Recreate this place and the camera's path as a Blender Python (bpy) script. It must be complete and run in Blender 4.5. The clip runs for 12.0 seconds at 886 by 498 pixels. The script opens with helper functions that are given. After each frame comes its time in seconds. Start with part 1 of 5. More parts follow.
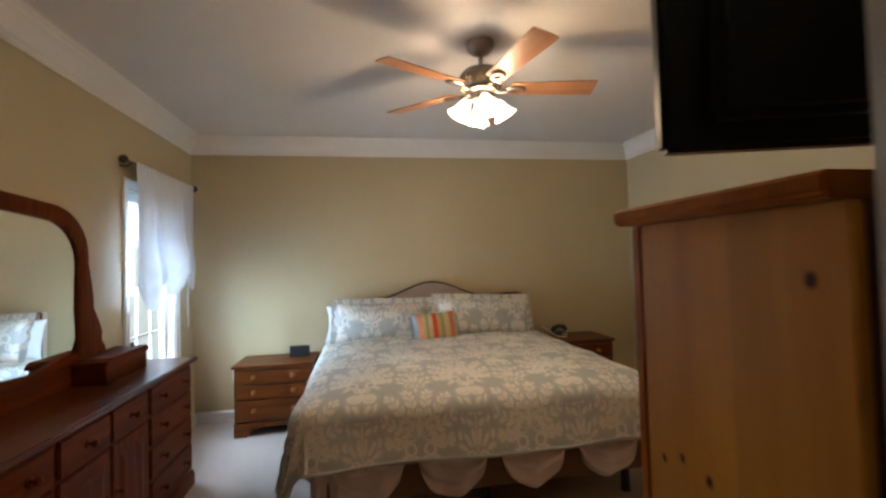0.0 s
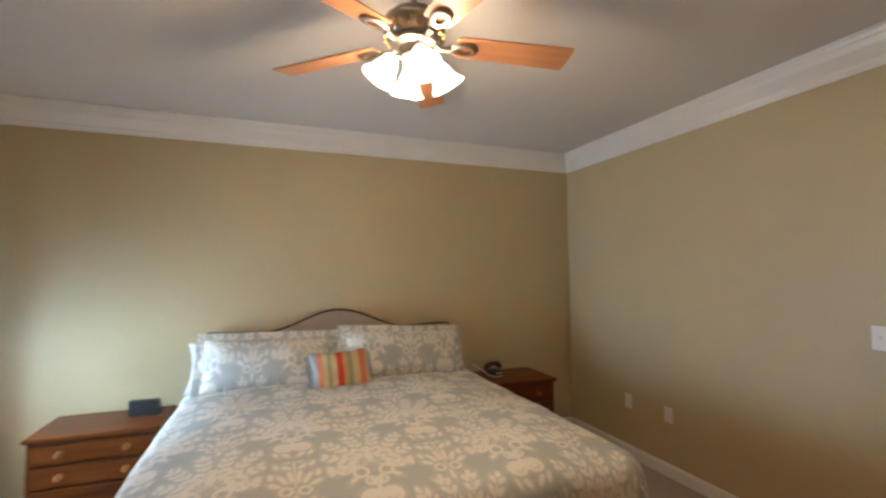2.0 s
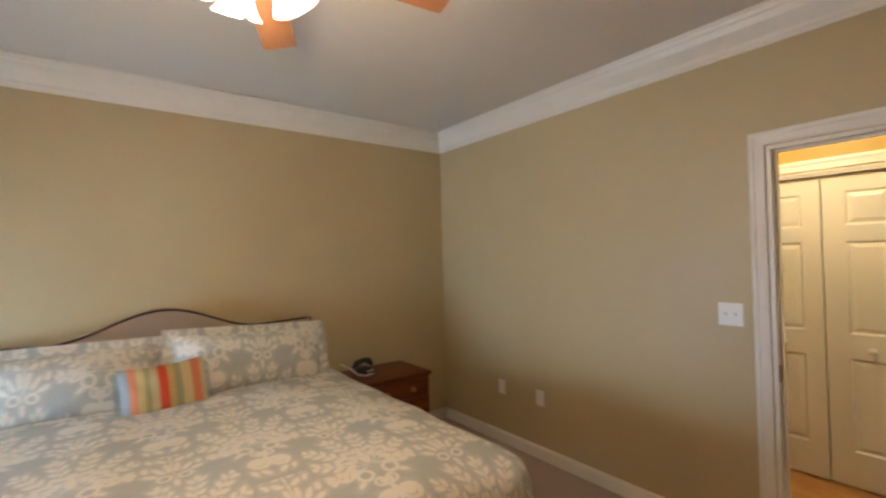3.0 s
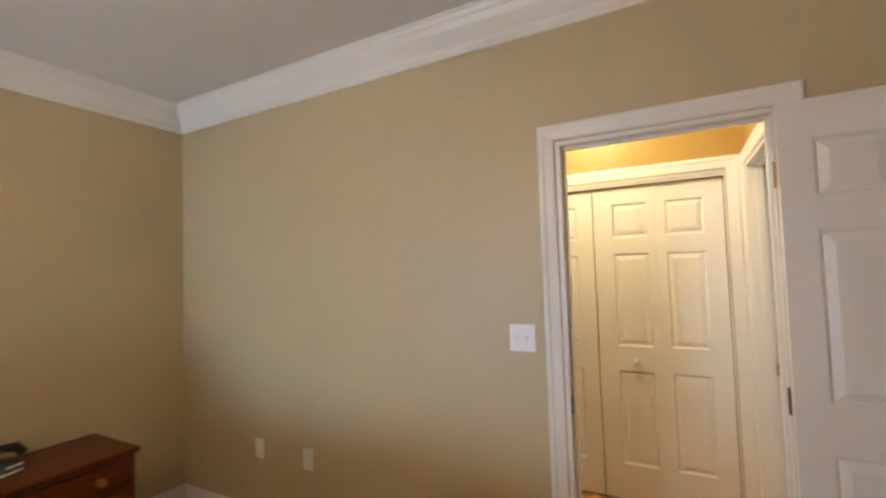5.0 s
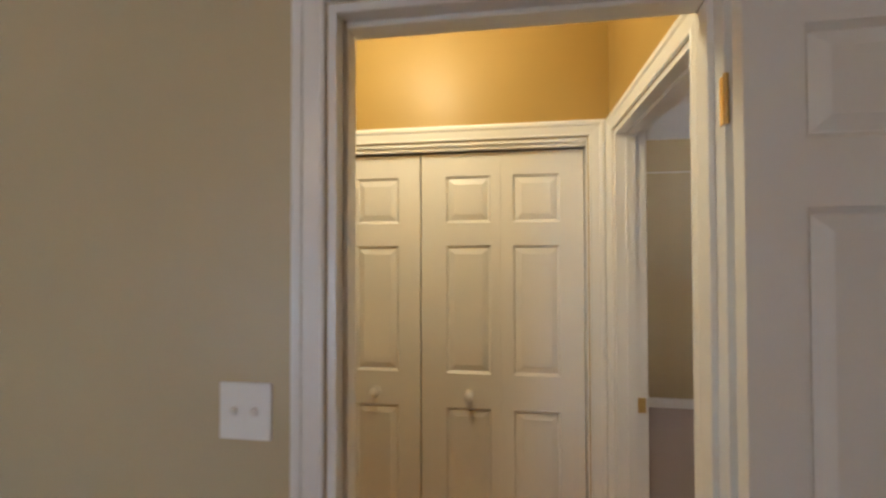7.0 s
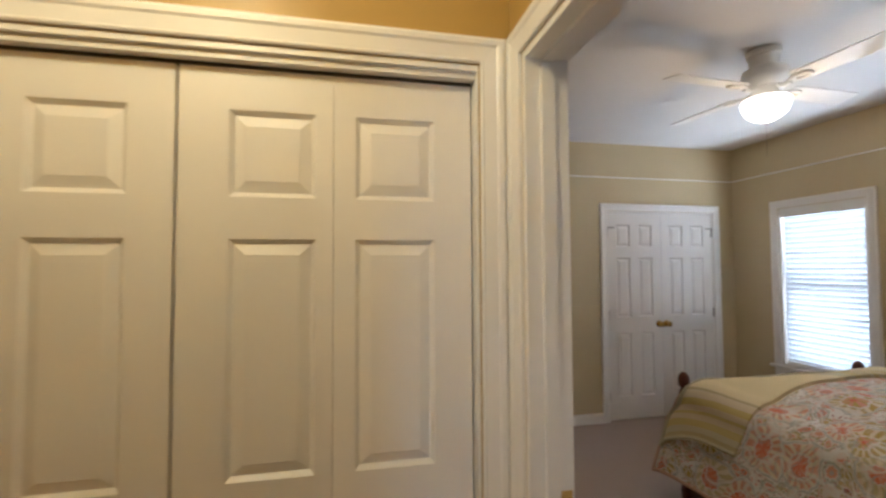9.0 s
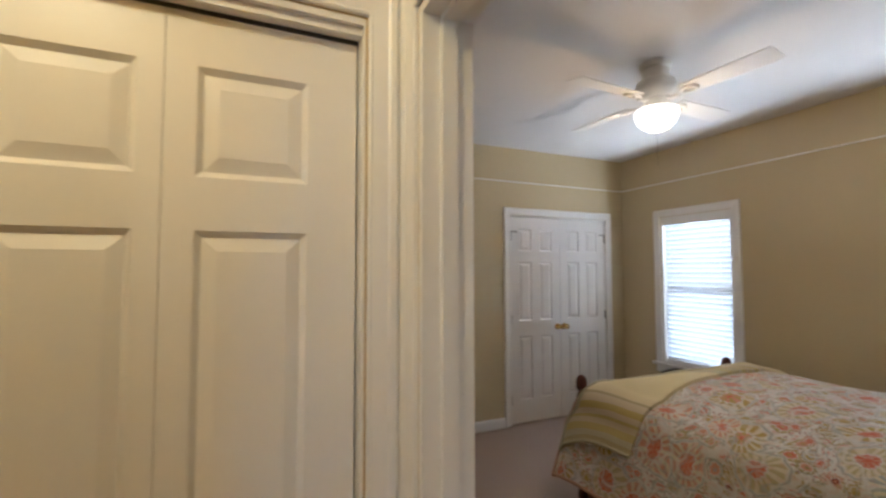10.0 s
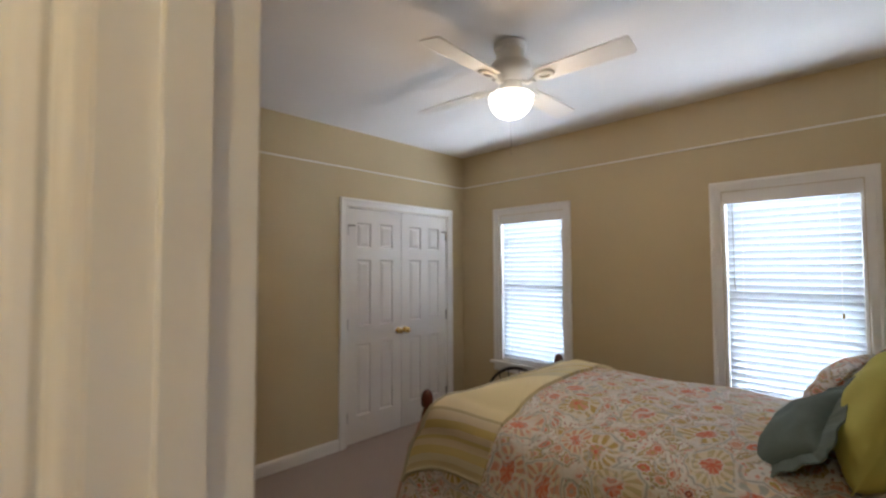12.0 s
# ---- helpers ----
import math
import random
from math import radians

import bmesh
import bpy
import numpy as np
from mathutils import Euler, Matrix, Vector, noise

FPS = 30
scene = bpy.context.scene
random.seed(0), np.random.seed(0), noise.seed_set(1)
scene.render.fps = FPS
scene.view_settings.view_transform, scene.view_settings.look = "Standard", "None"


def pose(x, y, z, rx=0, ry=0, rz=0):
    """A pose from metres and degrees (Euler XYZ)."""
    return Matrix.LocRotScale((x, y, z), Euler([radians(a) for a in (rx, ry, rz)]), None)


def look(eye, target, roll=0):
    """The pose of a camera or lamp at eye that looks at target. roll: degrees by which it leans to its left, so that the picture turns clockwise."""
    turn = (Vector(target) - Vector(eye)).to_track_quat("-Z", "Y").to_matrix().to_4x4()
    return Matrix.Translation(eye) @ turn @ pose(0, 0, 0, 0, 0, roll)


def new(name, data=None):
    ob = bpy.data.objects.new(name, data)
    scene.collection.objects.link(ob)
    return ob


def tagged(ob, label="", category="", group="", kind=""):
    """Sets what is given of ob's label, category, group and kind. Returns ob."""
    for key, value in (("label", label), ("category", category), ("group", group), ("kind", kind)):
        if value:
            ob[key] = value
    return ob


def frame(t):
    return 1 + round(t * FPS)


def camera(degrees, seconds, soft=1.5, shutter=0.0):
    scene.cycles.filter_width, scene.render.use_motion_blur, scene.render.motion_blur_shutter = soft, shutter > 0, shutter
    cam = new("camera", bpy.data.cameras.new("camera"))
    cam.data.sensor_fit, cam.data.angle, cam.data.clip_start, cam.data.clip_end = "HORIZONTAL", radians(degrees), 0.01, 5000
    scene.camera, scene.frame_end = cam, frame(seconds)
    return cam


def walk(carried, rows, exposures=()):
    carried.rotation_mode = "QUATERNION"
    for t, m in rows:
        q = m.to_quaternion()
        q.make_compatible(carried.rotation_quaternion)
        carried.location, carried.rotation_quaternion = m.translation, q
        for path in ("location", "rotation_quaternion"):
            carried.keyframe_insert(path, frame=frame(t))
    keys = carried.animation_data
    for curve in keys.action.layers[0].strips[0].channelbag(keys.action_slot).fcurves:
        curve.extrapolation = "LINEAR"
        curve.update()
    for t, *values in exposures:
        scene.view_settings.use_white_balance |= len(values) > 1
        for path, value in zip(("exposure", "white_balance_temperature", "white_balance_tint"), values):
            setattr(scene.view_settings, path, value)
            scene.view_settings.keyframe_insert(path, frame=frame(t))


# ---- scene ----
cam = camera(90.6, 12.0, 2.5, 0.5)
PATH = [
    (0, (0.14, 0.186, 1.462), (0.489, 2.155, 1.512), -1.7),
    (0.5, (0.168, 0.431, 1.491), (0.507, 2.402, 1.536), -1.2),
    (1, (0.202, 0.648, 1.522), (0.595, 2.608, 1.571), -0.5),
    (1.5, (0.257, 0.825, 1.531), (0.763, 2.758, 1.615), -0.5),
    (2, (0.324, 0.995, 1.54), (1.033, 2.862, 1.643), -0.4),
    (2.5, (0.403, 1.157, 1.54), (1.369, 2.906, 1.625), -0.9),
    (3, (0.509, 1.323, 1.537), (1.726, 2.91, 1.571), -1.4),
    (5, (1.209, 1.622, 1.516), (2.975, 2.556, 1.604), -1.9),
    (5.5, (1.451, 1.649, 1.515), (3.291, 2.427, 1.607), -1.3),
    (6, (1.701, 1.658, 1.525), (3.607, 2.258, 1.602), -0.6),
    (6.5, (1.974, 1.672, 1.52), (3.922, 2.121, 1.56), -0.1),
    (8.5, (2.908, 1.724, 1.522), (4.893, 1.498, 1.61), -1.0),
    (9, (3.094, 1.679, 1.5), (5.05, 1.27, 1.58), -0.3),
    (9.5, (3.204, 1.622, 1.487), (5.106, 1.014, 1.585), 0.1),
    (10, (3.293, 1.569, 1.493), (5.121, 0.763, 1.591), -0.1),
    (10.5, (3.4, 1.504, 1.492), (5.117, 0.479, 1.545), -0.8),
    (11, (3.525, 1.447, 1.499), (5.124, 0.247, 1.53), -0.1),
    (11.5, (3.621, 1.393, 1.511), (5.112, 0.063, 1.577), -0.0),
    (12, (3.715, 1.296, 1.513), (5.132, -0.112, 1.594), -0.2),
]
walk(cam, [(t, look(eye, target, roll)) for t, eye, target, roll in PATH], exposures=[(t, e, k, 14) for t, e, k in ((0, -0.02, 6500), (0.5, 0.14, 6450), (1.5, 0.23, 6400), (3, 0.38, 6650), (5, 0.68, 6200), (5.5, 0.58, 6100), (6, 0.32, 6050), (6.5, 0.06, 6050), (8.5, -0.12, 5980), (9, -0.14, 6000), (10.5, -0.22, 6050), (12, -0.27, 6150))])

# ---- light ----
world = bpy.data.worlds.new("world")
scene.world = world
world.use_nodes = True
wn, wl = world.node_tree.nodes, world.node_tree.links
sky = wn.new("ShaderNodeTexSky")
sky.sky_type, sky.sun_disc = "NISHITA", False
sky.sun_elevation, sky.sun_rotation = radians(50), radians(200)
wl.new(sky.outputs[0], wn["Background"].inputs[0])
wn["Background"].inputs[1].default_value = 0.12
sun = new("sun", bpy.data.lights.new("sun", "SUN"))
sun.data.energy, sun.data.angle, sun.data.color = 1.0, radians(12), (1.0, 0.96, 0.9)
sun.matrix_world = look((0, 0, 0), (0.22, 0.6, -0.76))


def lamp(name, kind, place, watts, colour, size=0.05, aim=None, size_y=None):
    data = bpy.data.lights.new(name, kind)
    data.energy, data.color = watts, colour
    ob = new(name, data)
    if kind == "AREA":
        data.shape, data.size, data.size_y = "RECTANGLE", size, size_y
        ob.matrix_world = look(place, aim)
    else:
        data.shadow_soft_size = size
        ob.matrix_world = pose(*place)
    return ob


DAY = (0.80, 0.91, 1.0)
WARM = (1.0, 0.79, 0.55)
lamp("window_light", "AREA", (-1.95, 3.90, 1.50), 155, (0.52, 0.77, 1.0), 1.0, (0.0, 3.90, 1.40), 2.0)
lamp("window_light", "AREA", (6.08, -2.40, 1.3), 300, DAY, 0.70, (6.08, 0, 1.3), 1.42)
lamp("window_light", "AREA", (4.14, -2.40, 1.3), 300, DAY, 0.70, (4.14, 0, 1.3), 1.42)
lamp("fan_bulb", "POINT", (0.815, 2.585, 2.215), 31, (1.0, 0.73, 0.45), 0.09)
lamp("fan_bulb", "POINT", (5.095, -0.59, 2.26), 14.5, (1.0, 0.74, 0.46), 0.06)
lamp("hall_bulb", "POINT", (3.52, 2.13, 2.50), 25.0, (1.0, 0.875, 0.51), 0.07)


# ---- materials ----
def node(nt, kind, **values):
    n = nt.nodes.new(kind)
    for k, v in values.items():
        n.inputs[k.replace("_", " ")].default_value = v
    return n


def mix(nt, fac, a, b, blend="MIX"):
    m = nt.nodes.new("ShaderNodeMix")
    m.data_type, m.blend_type = "RGBA", blend
    for socket, value in ((m.inputs[0], fac), (m.inputs[6], a), (m.inputs[7], b)):
        if isinstance(value, bpy.types.NodeSocket):
            nt.links.new(value, socket)
        else:
            socket.default_value = value if not isinstance(value, tuple) else (*value[:3], 1)
    return m.outputs[2]


def calc(nt, op, a, b=0.0, c=0.0):
    m = nt.nodes.new("ShaderNodeMath")
    m.operation = op
    for socket, value in zip(m.inputs, (a, b, c)):
        if isinstance(value, bpy.types.NodeSocket):
            nt.links.new(value, socket)
        else:
            socket.default_value = value
    return m.outputs[0]


def ramp(nt, fac, stops, mode="LINEAR"):
    r = nt.nodes.new("ShaderNodeValToRGB")
    r.color_ramp.interpolation = mode
    while len(r.color_ramp.elements) < len(stops):
        r.color_ramp.elements.new(0.5)
    for e, (p, c) in zip(r.color_ramp.elements, stops):
        e.position, e.color = p, (*c, 1) if isinstance(c, tuple) else (c, c, c, 1)
    nt.links.new(fac, r.inputs[0])
    return r.outputs[0]


def base(name, rough=0.6, metal=0.0, spec=0.5):
    m = bpy.data.materials.new(name)
    m.use_nodes = True
    b = m.node_tree.nodes["Principled BSDF"]
    b.inputs["Roughness"].default_value = rough
    b.inputs["Metallic"].default_value = metal
    b.inputs["Specular IOR Level"].default_value = spec
    return m, m.node_tree, b


def coords(nt, scale=(1, 1, 1), uv=False):
    tc = nt.nodes.new("ShaderNodeTexCoord")
    mp = nt.nodes.new("ShaderNodeMapping")
    mp.inputs["Scale"].default_value = scale
    nt.links.new(tc.outputs["UV" if uv else "Object"], mp.inputs[0])
    return mp.outputs[0]


def noisy(nt, vec, scale, detail=4.0, distort=0.0):
    n = node(nt, "ShaderNodeTexNoise", Scale=scale, Detail=detail, Distortion=distort)
    nt.links.new(vec, n.inputs["Vector"])
    return n.outputs["Fac"]


def bump(nt, b, height, strength=0.2, distance=0.002):
    n = node(nt, "ShaderNodeBump", Strength=strength, Distance=distance)
    nt.links.new(height, n.inputs["Height"])
    nt.links.new(n.outputs[0], b.inputs["Normal"])


def plain(name, colour, rough=0.6, vary=0.06, grain=250.0, relief=0.1, metal=0.0, spec=0.5, spot=1.5):
    """A painted, metal or plastic surface: broad mottling, fine grain and a worn gloss."""
    m, nt, b = base(name, rough, metal, spec)
    v = coords(nt)
    broad, fine = noisy(nt, v, spot, 5), noisy(nt, v, grain, 2)
    lo = tuple(c * (1 - vary) for c in colour)
    hi = tuple(min(1, c * (1 + vary)) for c in colour)
    c = mix(nt, ramp(nt, broad, [(0.3, 0.0), (0.7, 1.0)]), lo, hi)
    nt.links.new(mix(nt, calc(nt, "MULTIPLY", fine, 0.08), c, tuple(x * 0.7 for x in colour)), b.inputs["Base Color"])
    nt.links.new(calc(nt, "MULTIPLY_ADD", noisy(nt, v, 6.0), 0.16, rough - 0.08), b.inputs["Roughness"])
    if relief:
        bump(nt, b, fine, relief, 0.001)
    return m


KNOTS = [(0.651, 1.423, 0.0095), (0.947, 1.073, 0.007), (0.898, 1.093, 0.007), (0.836, 1.081, 0.009), (0.76, 0.72, 0.015), (0.90, 0.40, 0.014)]


def wood(name, dark, light, axis=0, rough=0.35, scale=1.0, knots=False, spec=0.5):
    """Wood with the grain along an axis."""
    m, nt, b = base(name, rough, 0, spec)
    s = [22 * scale] * 3
    s[axis] = 1.3 * scale
    v = coords(nt, tuple(s))
    info = nt.nodes.new("ShaderNodeObjectInfo")
    add = nt.nodes.new("ShaderNodeVectorMath")
    add.operation = "ADD"
    nt.links.new(v, add.inputs[0])
    nt.links.new(calc(nt, "MULTIPLY", info.outputs["Random"], 40.0), add.inputs[1])
    v2 = add.outputs[0]
    g = noisy(nt, v2, 1.0, 6, 0.6)
    fine = noisy(nt, v2, 5.0, 3)
    f = calc(nt, "ADD", calc(nt, "MULTIPLY", g, 0.8), calc(nt, "MULTIPLY", fine, 0.2))
    col = ramp(nt, f, [(0.3, dark), (0.5, tuple((p + q) / 2 for p, q in zip(dark, light))), (0.68, light)])
    broad = noisy(nt, coords(nt), 2.5, 3)
    col = mix(nt, calc(nt, "MULTIPLY", broad, 0.35), col, dark)
    if knots:
        sp = nt.nodes.new("ShaderNodeSeparateXYZ")
        nt.links.new(coords(nt), sp.inputs[0])
        board = calc(nt, "FRACT", calc(nt, "MULTIPLY", calc(nt, "FLOOR", calc(nt, "DIVIDE", calc(nt, "ADD", sp.outputs[0], sp.outputs[1]), 0.105)), 0.377))
        col = mix(nt, calc(nt, "MULTIPLY", board, 0.55), col, tuple(x * 0.62 for x in light))
        k = None
        for py, pz, rr in KNOTS:
            d = calc(nt, "ADD", calc(nt, "POWER", calc(nt, "DIVIDE", calc(nt, "SUBTRACT", sp.outputs[1], py), rr), 2.0), calc(nt, "POWER", calc(nt, "DIVIDE", calc(nt, "SUBTRACT", sp.outputs[2], pz), rr * 1.4), 2.0))
            k = d if k is None else calc(nt, "MINIMUM", k, d)
        k = calc(nt, "ADD", k, calc(nt, "MULTIPLY", g, 0.6))
        col = mix(nt, ramp(nt, calc(nt, "MULTIPLY", k, 0.4), [(0.22, 0.95), (0.42, 0.35), (0.7, 0.0)]), col, (0.06, 0.010, 0.002))
    nt.links.new(col, b.inputs["Base Color"])
    bump(nt, b, f, 0.12, 0.001)
    return m


def sheer(name, colour, share=0.5, rough=0.9):
    """Thin cloth or slats that let light through."""
    m, nt, b = base(name, rough, 0, 0.3)
    v = coords(nt)
    c = mix(nt, noisy(nt, v, 4.0), tuple(x * 0.92 for x in colour), colour)
    nt.links.new(c, b.inputs["Base Color"])
    t = nt.nodes.new("ShaderNodeBsdfTranslucent")
    nt.links.new(c, t.inputs[0])
    s = nt.nodes.new("ShaderNodeMixShader")
    s.inputs[0].default_value = share
    nt.links.new(b.outputs[0], s.inputs[1])
    nt.links.new(t.outputs[0], s.inputs[2])
    nt.links.new(s.outputs[0], nt.nodes["Material Output"].inputs[0])
    w = noisy(nt, coords(nt, (900, 900, 300)), 1.0, 1)
    bump(nt, b, w, 0.1, 0.001)
    return m


def glow(name, colour, strength):
    m, nt, b = base(name, 0.3)
    b.inputs["Base Color"].default_value = (0.9, 0.9, 0.88, 1)
    b.inputs["Emission Color"].default_value = (*colour, 1)
    b.inputs["Emission Strength"].default_value = strength
    return m


def leaf_marks():
    """Half of the damask figure round its upright axis: (x, y, tilt, half length, half width, ring)."""
    marks = []
    # bouquet: branches of paired oval leaves
    for way, reach in ((12, 0.205), (38, 0.215), (64, 0.185), (92, 0.135)):
        a = radians(way)
        foot = (0.006, -0.085)
        marks.append((foot[0] + math.sin(a) * reach / 2, foot[1] + math.cos(a) * reach / 2, 90 - way, reach / 2, 0.0034, 0))
        for n in range(1, int(reach / 0.037) + 1):
            s = 0.026 + 0.037 * n
            if s > reach + 0.02:
                break
            for side in (-1, 1):
                px = foot[0] + math.sin(a) * s + side * 0.0165 * math.cos(a)
                py = foot[1] + math.cos(a) * s - side * 0.0165 * math.sin(a) + 0.004 * side
                if 0.004 < px < 0.186 and s > 0.06:
                    marks.append((px, py, 90 - way - side * 34, 0.0195, 0.0098, 0))
        marks.append((foot[0] + math.sin(a) * (reach + 0.022), foot[1] + math.cos(a) * (reach + 0.022), 90 - way, 0.019, 0.011, 0))
    marks += [(0.0, -0.03, 90, 0.045, 0.016, 0), (0.046, -0.118, 0, 0.028, 0.026, 1), (0.102, -0.094, 0, 0.025, 0.023, 1), (0.020, -0.163, 0, 0.020, 0.020, 1), (0.0, -0.205, 90, 0.022, 0.011, 0), (0.075, -0.148, 140, 0.020, 0.010, 0), (0.148, -0.085, 150, 0.018, 0.010, 0)]
    # slender stem between bouquets: two seed heads, leaves and a flower foot, half a repeat away
    for x, y, tilt, a, c, ring in ((0.034, 0.125, 0, 0.026, 0.023, 0), (0.034, 0.121, 0, 0.036, 0.033, 1), (0.0, 0.0, 90, 0.15, 0.0036, 0), (0.028, 0.062, 40, 0.021, 0.011, 0), (0.064, 0.068, 62, 0.019, 0.010, 0), (0.030, 0.020, 38, 0.022, 0.011, 0), (0.070, 0.028, 60, 0.019, 0.010, 0), (0.028, -0.022, 35, 0.021, 0.011, 0), (0.062, -0.012, 58, 0.018, 0.010, 0), (0.014, -0.075, 80, 0.034, 0.010, 0), (0.042, -0.085, 56, 0.032, 0.010, 0), (0.068, -0.108, 28, 0.026, 0.010, 0), (0.030, -0.138, 0, 0.022, 0.018, 1), (0.080, -0.066, 70, 0.018, 0.011, 0), (0.0, -0.175, 90, 0.024, 0.010, 0), (0.012, 0.185, 70, 0.022, 0.009, 0)):
        marks.append((x, y + 0.325 - (0.68 if y > 0.05 else 0.0), tilt, a, c, ring))
    return marks


def damask(name):
    """Grey-green cotton with cream bouquets of leaves and scrolls, each half mirrored, in a half drop."""
    m, nt, b = base(name, 0.9, 0, 0.15)
    tc = nt.nodes.new("ShaderNodeTexCoord")
    sp = nt.nodes.new("ShaderNodeSeparateXYZ")
    nt.links.new(tc.outputs["UV"], sp.inputs[0])
    P, Q = 0.27, 0.68
    u = calc(nt, "PINGPONG", calc(nt, "MULTIPLY_ADD", sp.outputs[0], 0.90, 12 * P - 0.36), P)
    v = calc(nt, "SUBTRACT", calc(nt, "FLOORED_MODULO", calc(nt, "MULTIPLY_ADD", sp.outputs[1], 0.71, 0.5 * Q + 6 * Q - 2.47 * 0.71), Q), 0.5 * Q)
    # the neighbouring column is the same figure, half a repeat along
    bound = calc(nt, "MULTIPLY_ADD", calc(nt, "COSINE", calc(nt, "MULTIPLY", v, 2 * math.pi / Q)), 0.045, 0.138)
    other = calc(nt, "GREATER_THAN", u, bound)
    x = calc(nt, "ABSOLUTE", calc(nt, "SUBTRACT", calc(nt, "MULTIPLY", other, P), u))
    y = calc(nt, "SUBTRACT", calc(nt, "FLOORED_MODULO", calc(nt, "ADD", calc(nt, "MULTIPLY_ADD", other, 0.5 * Q, v), 0.5 * Q), Q), 0.5 * Q)
    cv = nt.nodes.new("ShaderNodeCombineXYZ")
    nt.links.new(x, cv.inputs[0])
    nt.links.new(y, cv.inputs[1])
    near = None
    for cx, cy, angle, a, c, ring in leaf_marks():
        mp = nt.nodes.new("ShaderNodeMapping")
        mp.vector_type = "TEXTURE"
        mp.inputs["Location"].default_value = (cx, cy, 0)
        mp.inputs["Rotation"].default_value = (0, 0, radians(angle))
        mp.inputs["Scale"].default_value = (a, c, 1)
        nt.links.new(cv.outputs[0], mp.inputs[0])
        ln = nt.nodes.new("ShaderNodeVectorMath")
        ln.operation = "LENGTH"
        nt.links.new(mp.outputs[0], ln.inputs[0])
        d = ln.outputs["Value"]
        if ring:
            d = calc(nt, "MULTIPLY", calc(nt, "ABSOLUTE", calc(nt, "SUBTRACT", d, 0.85)), 4.2)
        near = d if near is None else calc(nt, "MINIMUM", near, d)
    edge = calc(nt, "MULTIPLY", calc(nt, "SUBTRACT", noisy(nt, cv.outputs[0], 90.0, 2), 0.5), 0.7)
    leaves = ramp(nt, calc(nt, "MULTIPLY", calc(nt, "ADD", near, edge), 0.5), [(0.42, 1.0), (0.53, 0.0)])
    body = ramp(nt, calc(nt, "MULTIPLY", near, 0.25), [(0.30, 1.0), (0.60, 0.0)])
    stipple = ramp(nt, noisy(nt, cv.outputs[0], 120.0, 1), [(0.46, 0.0), (0.56, 1.0)])
    f = calc(nt, "MULTIPLY", calc(nt, "MAXIMUM", leaves, calc(nt, "MULTIPLY", body, calc(nt, "MULTIPLY_ADD", stipple, 0.34, 0.12))), 0.92)
    obv = coords(nt)
    weave = noisy(nt, coords(nt, (700, 700, 700), True), 1.0, 1)
    slub = noisy(nt, coords(nt, (8, 260, 8), True), 1.0, 2)
    ground = mix(nt, slub, (0.40, 0.425, 0.415), (0.48, 0.50, 0.485))
    figure = mix(nt, weave, (0.80, 0.765, 0.69), (0.73, 0.695, 0.625))
    nt.links.new(mix(nt, f, ground, figure), b.inputs["Base Color"])
    h = calc(nt, "ADD", calc(nt, "MULTIPLY", weave, 0.15), noisy(nt, obv, 16.0, 3))
    bump(nt, b, h, 0.4, 0.010)
    return m


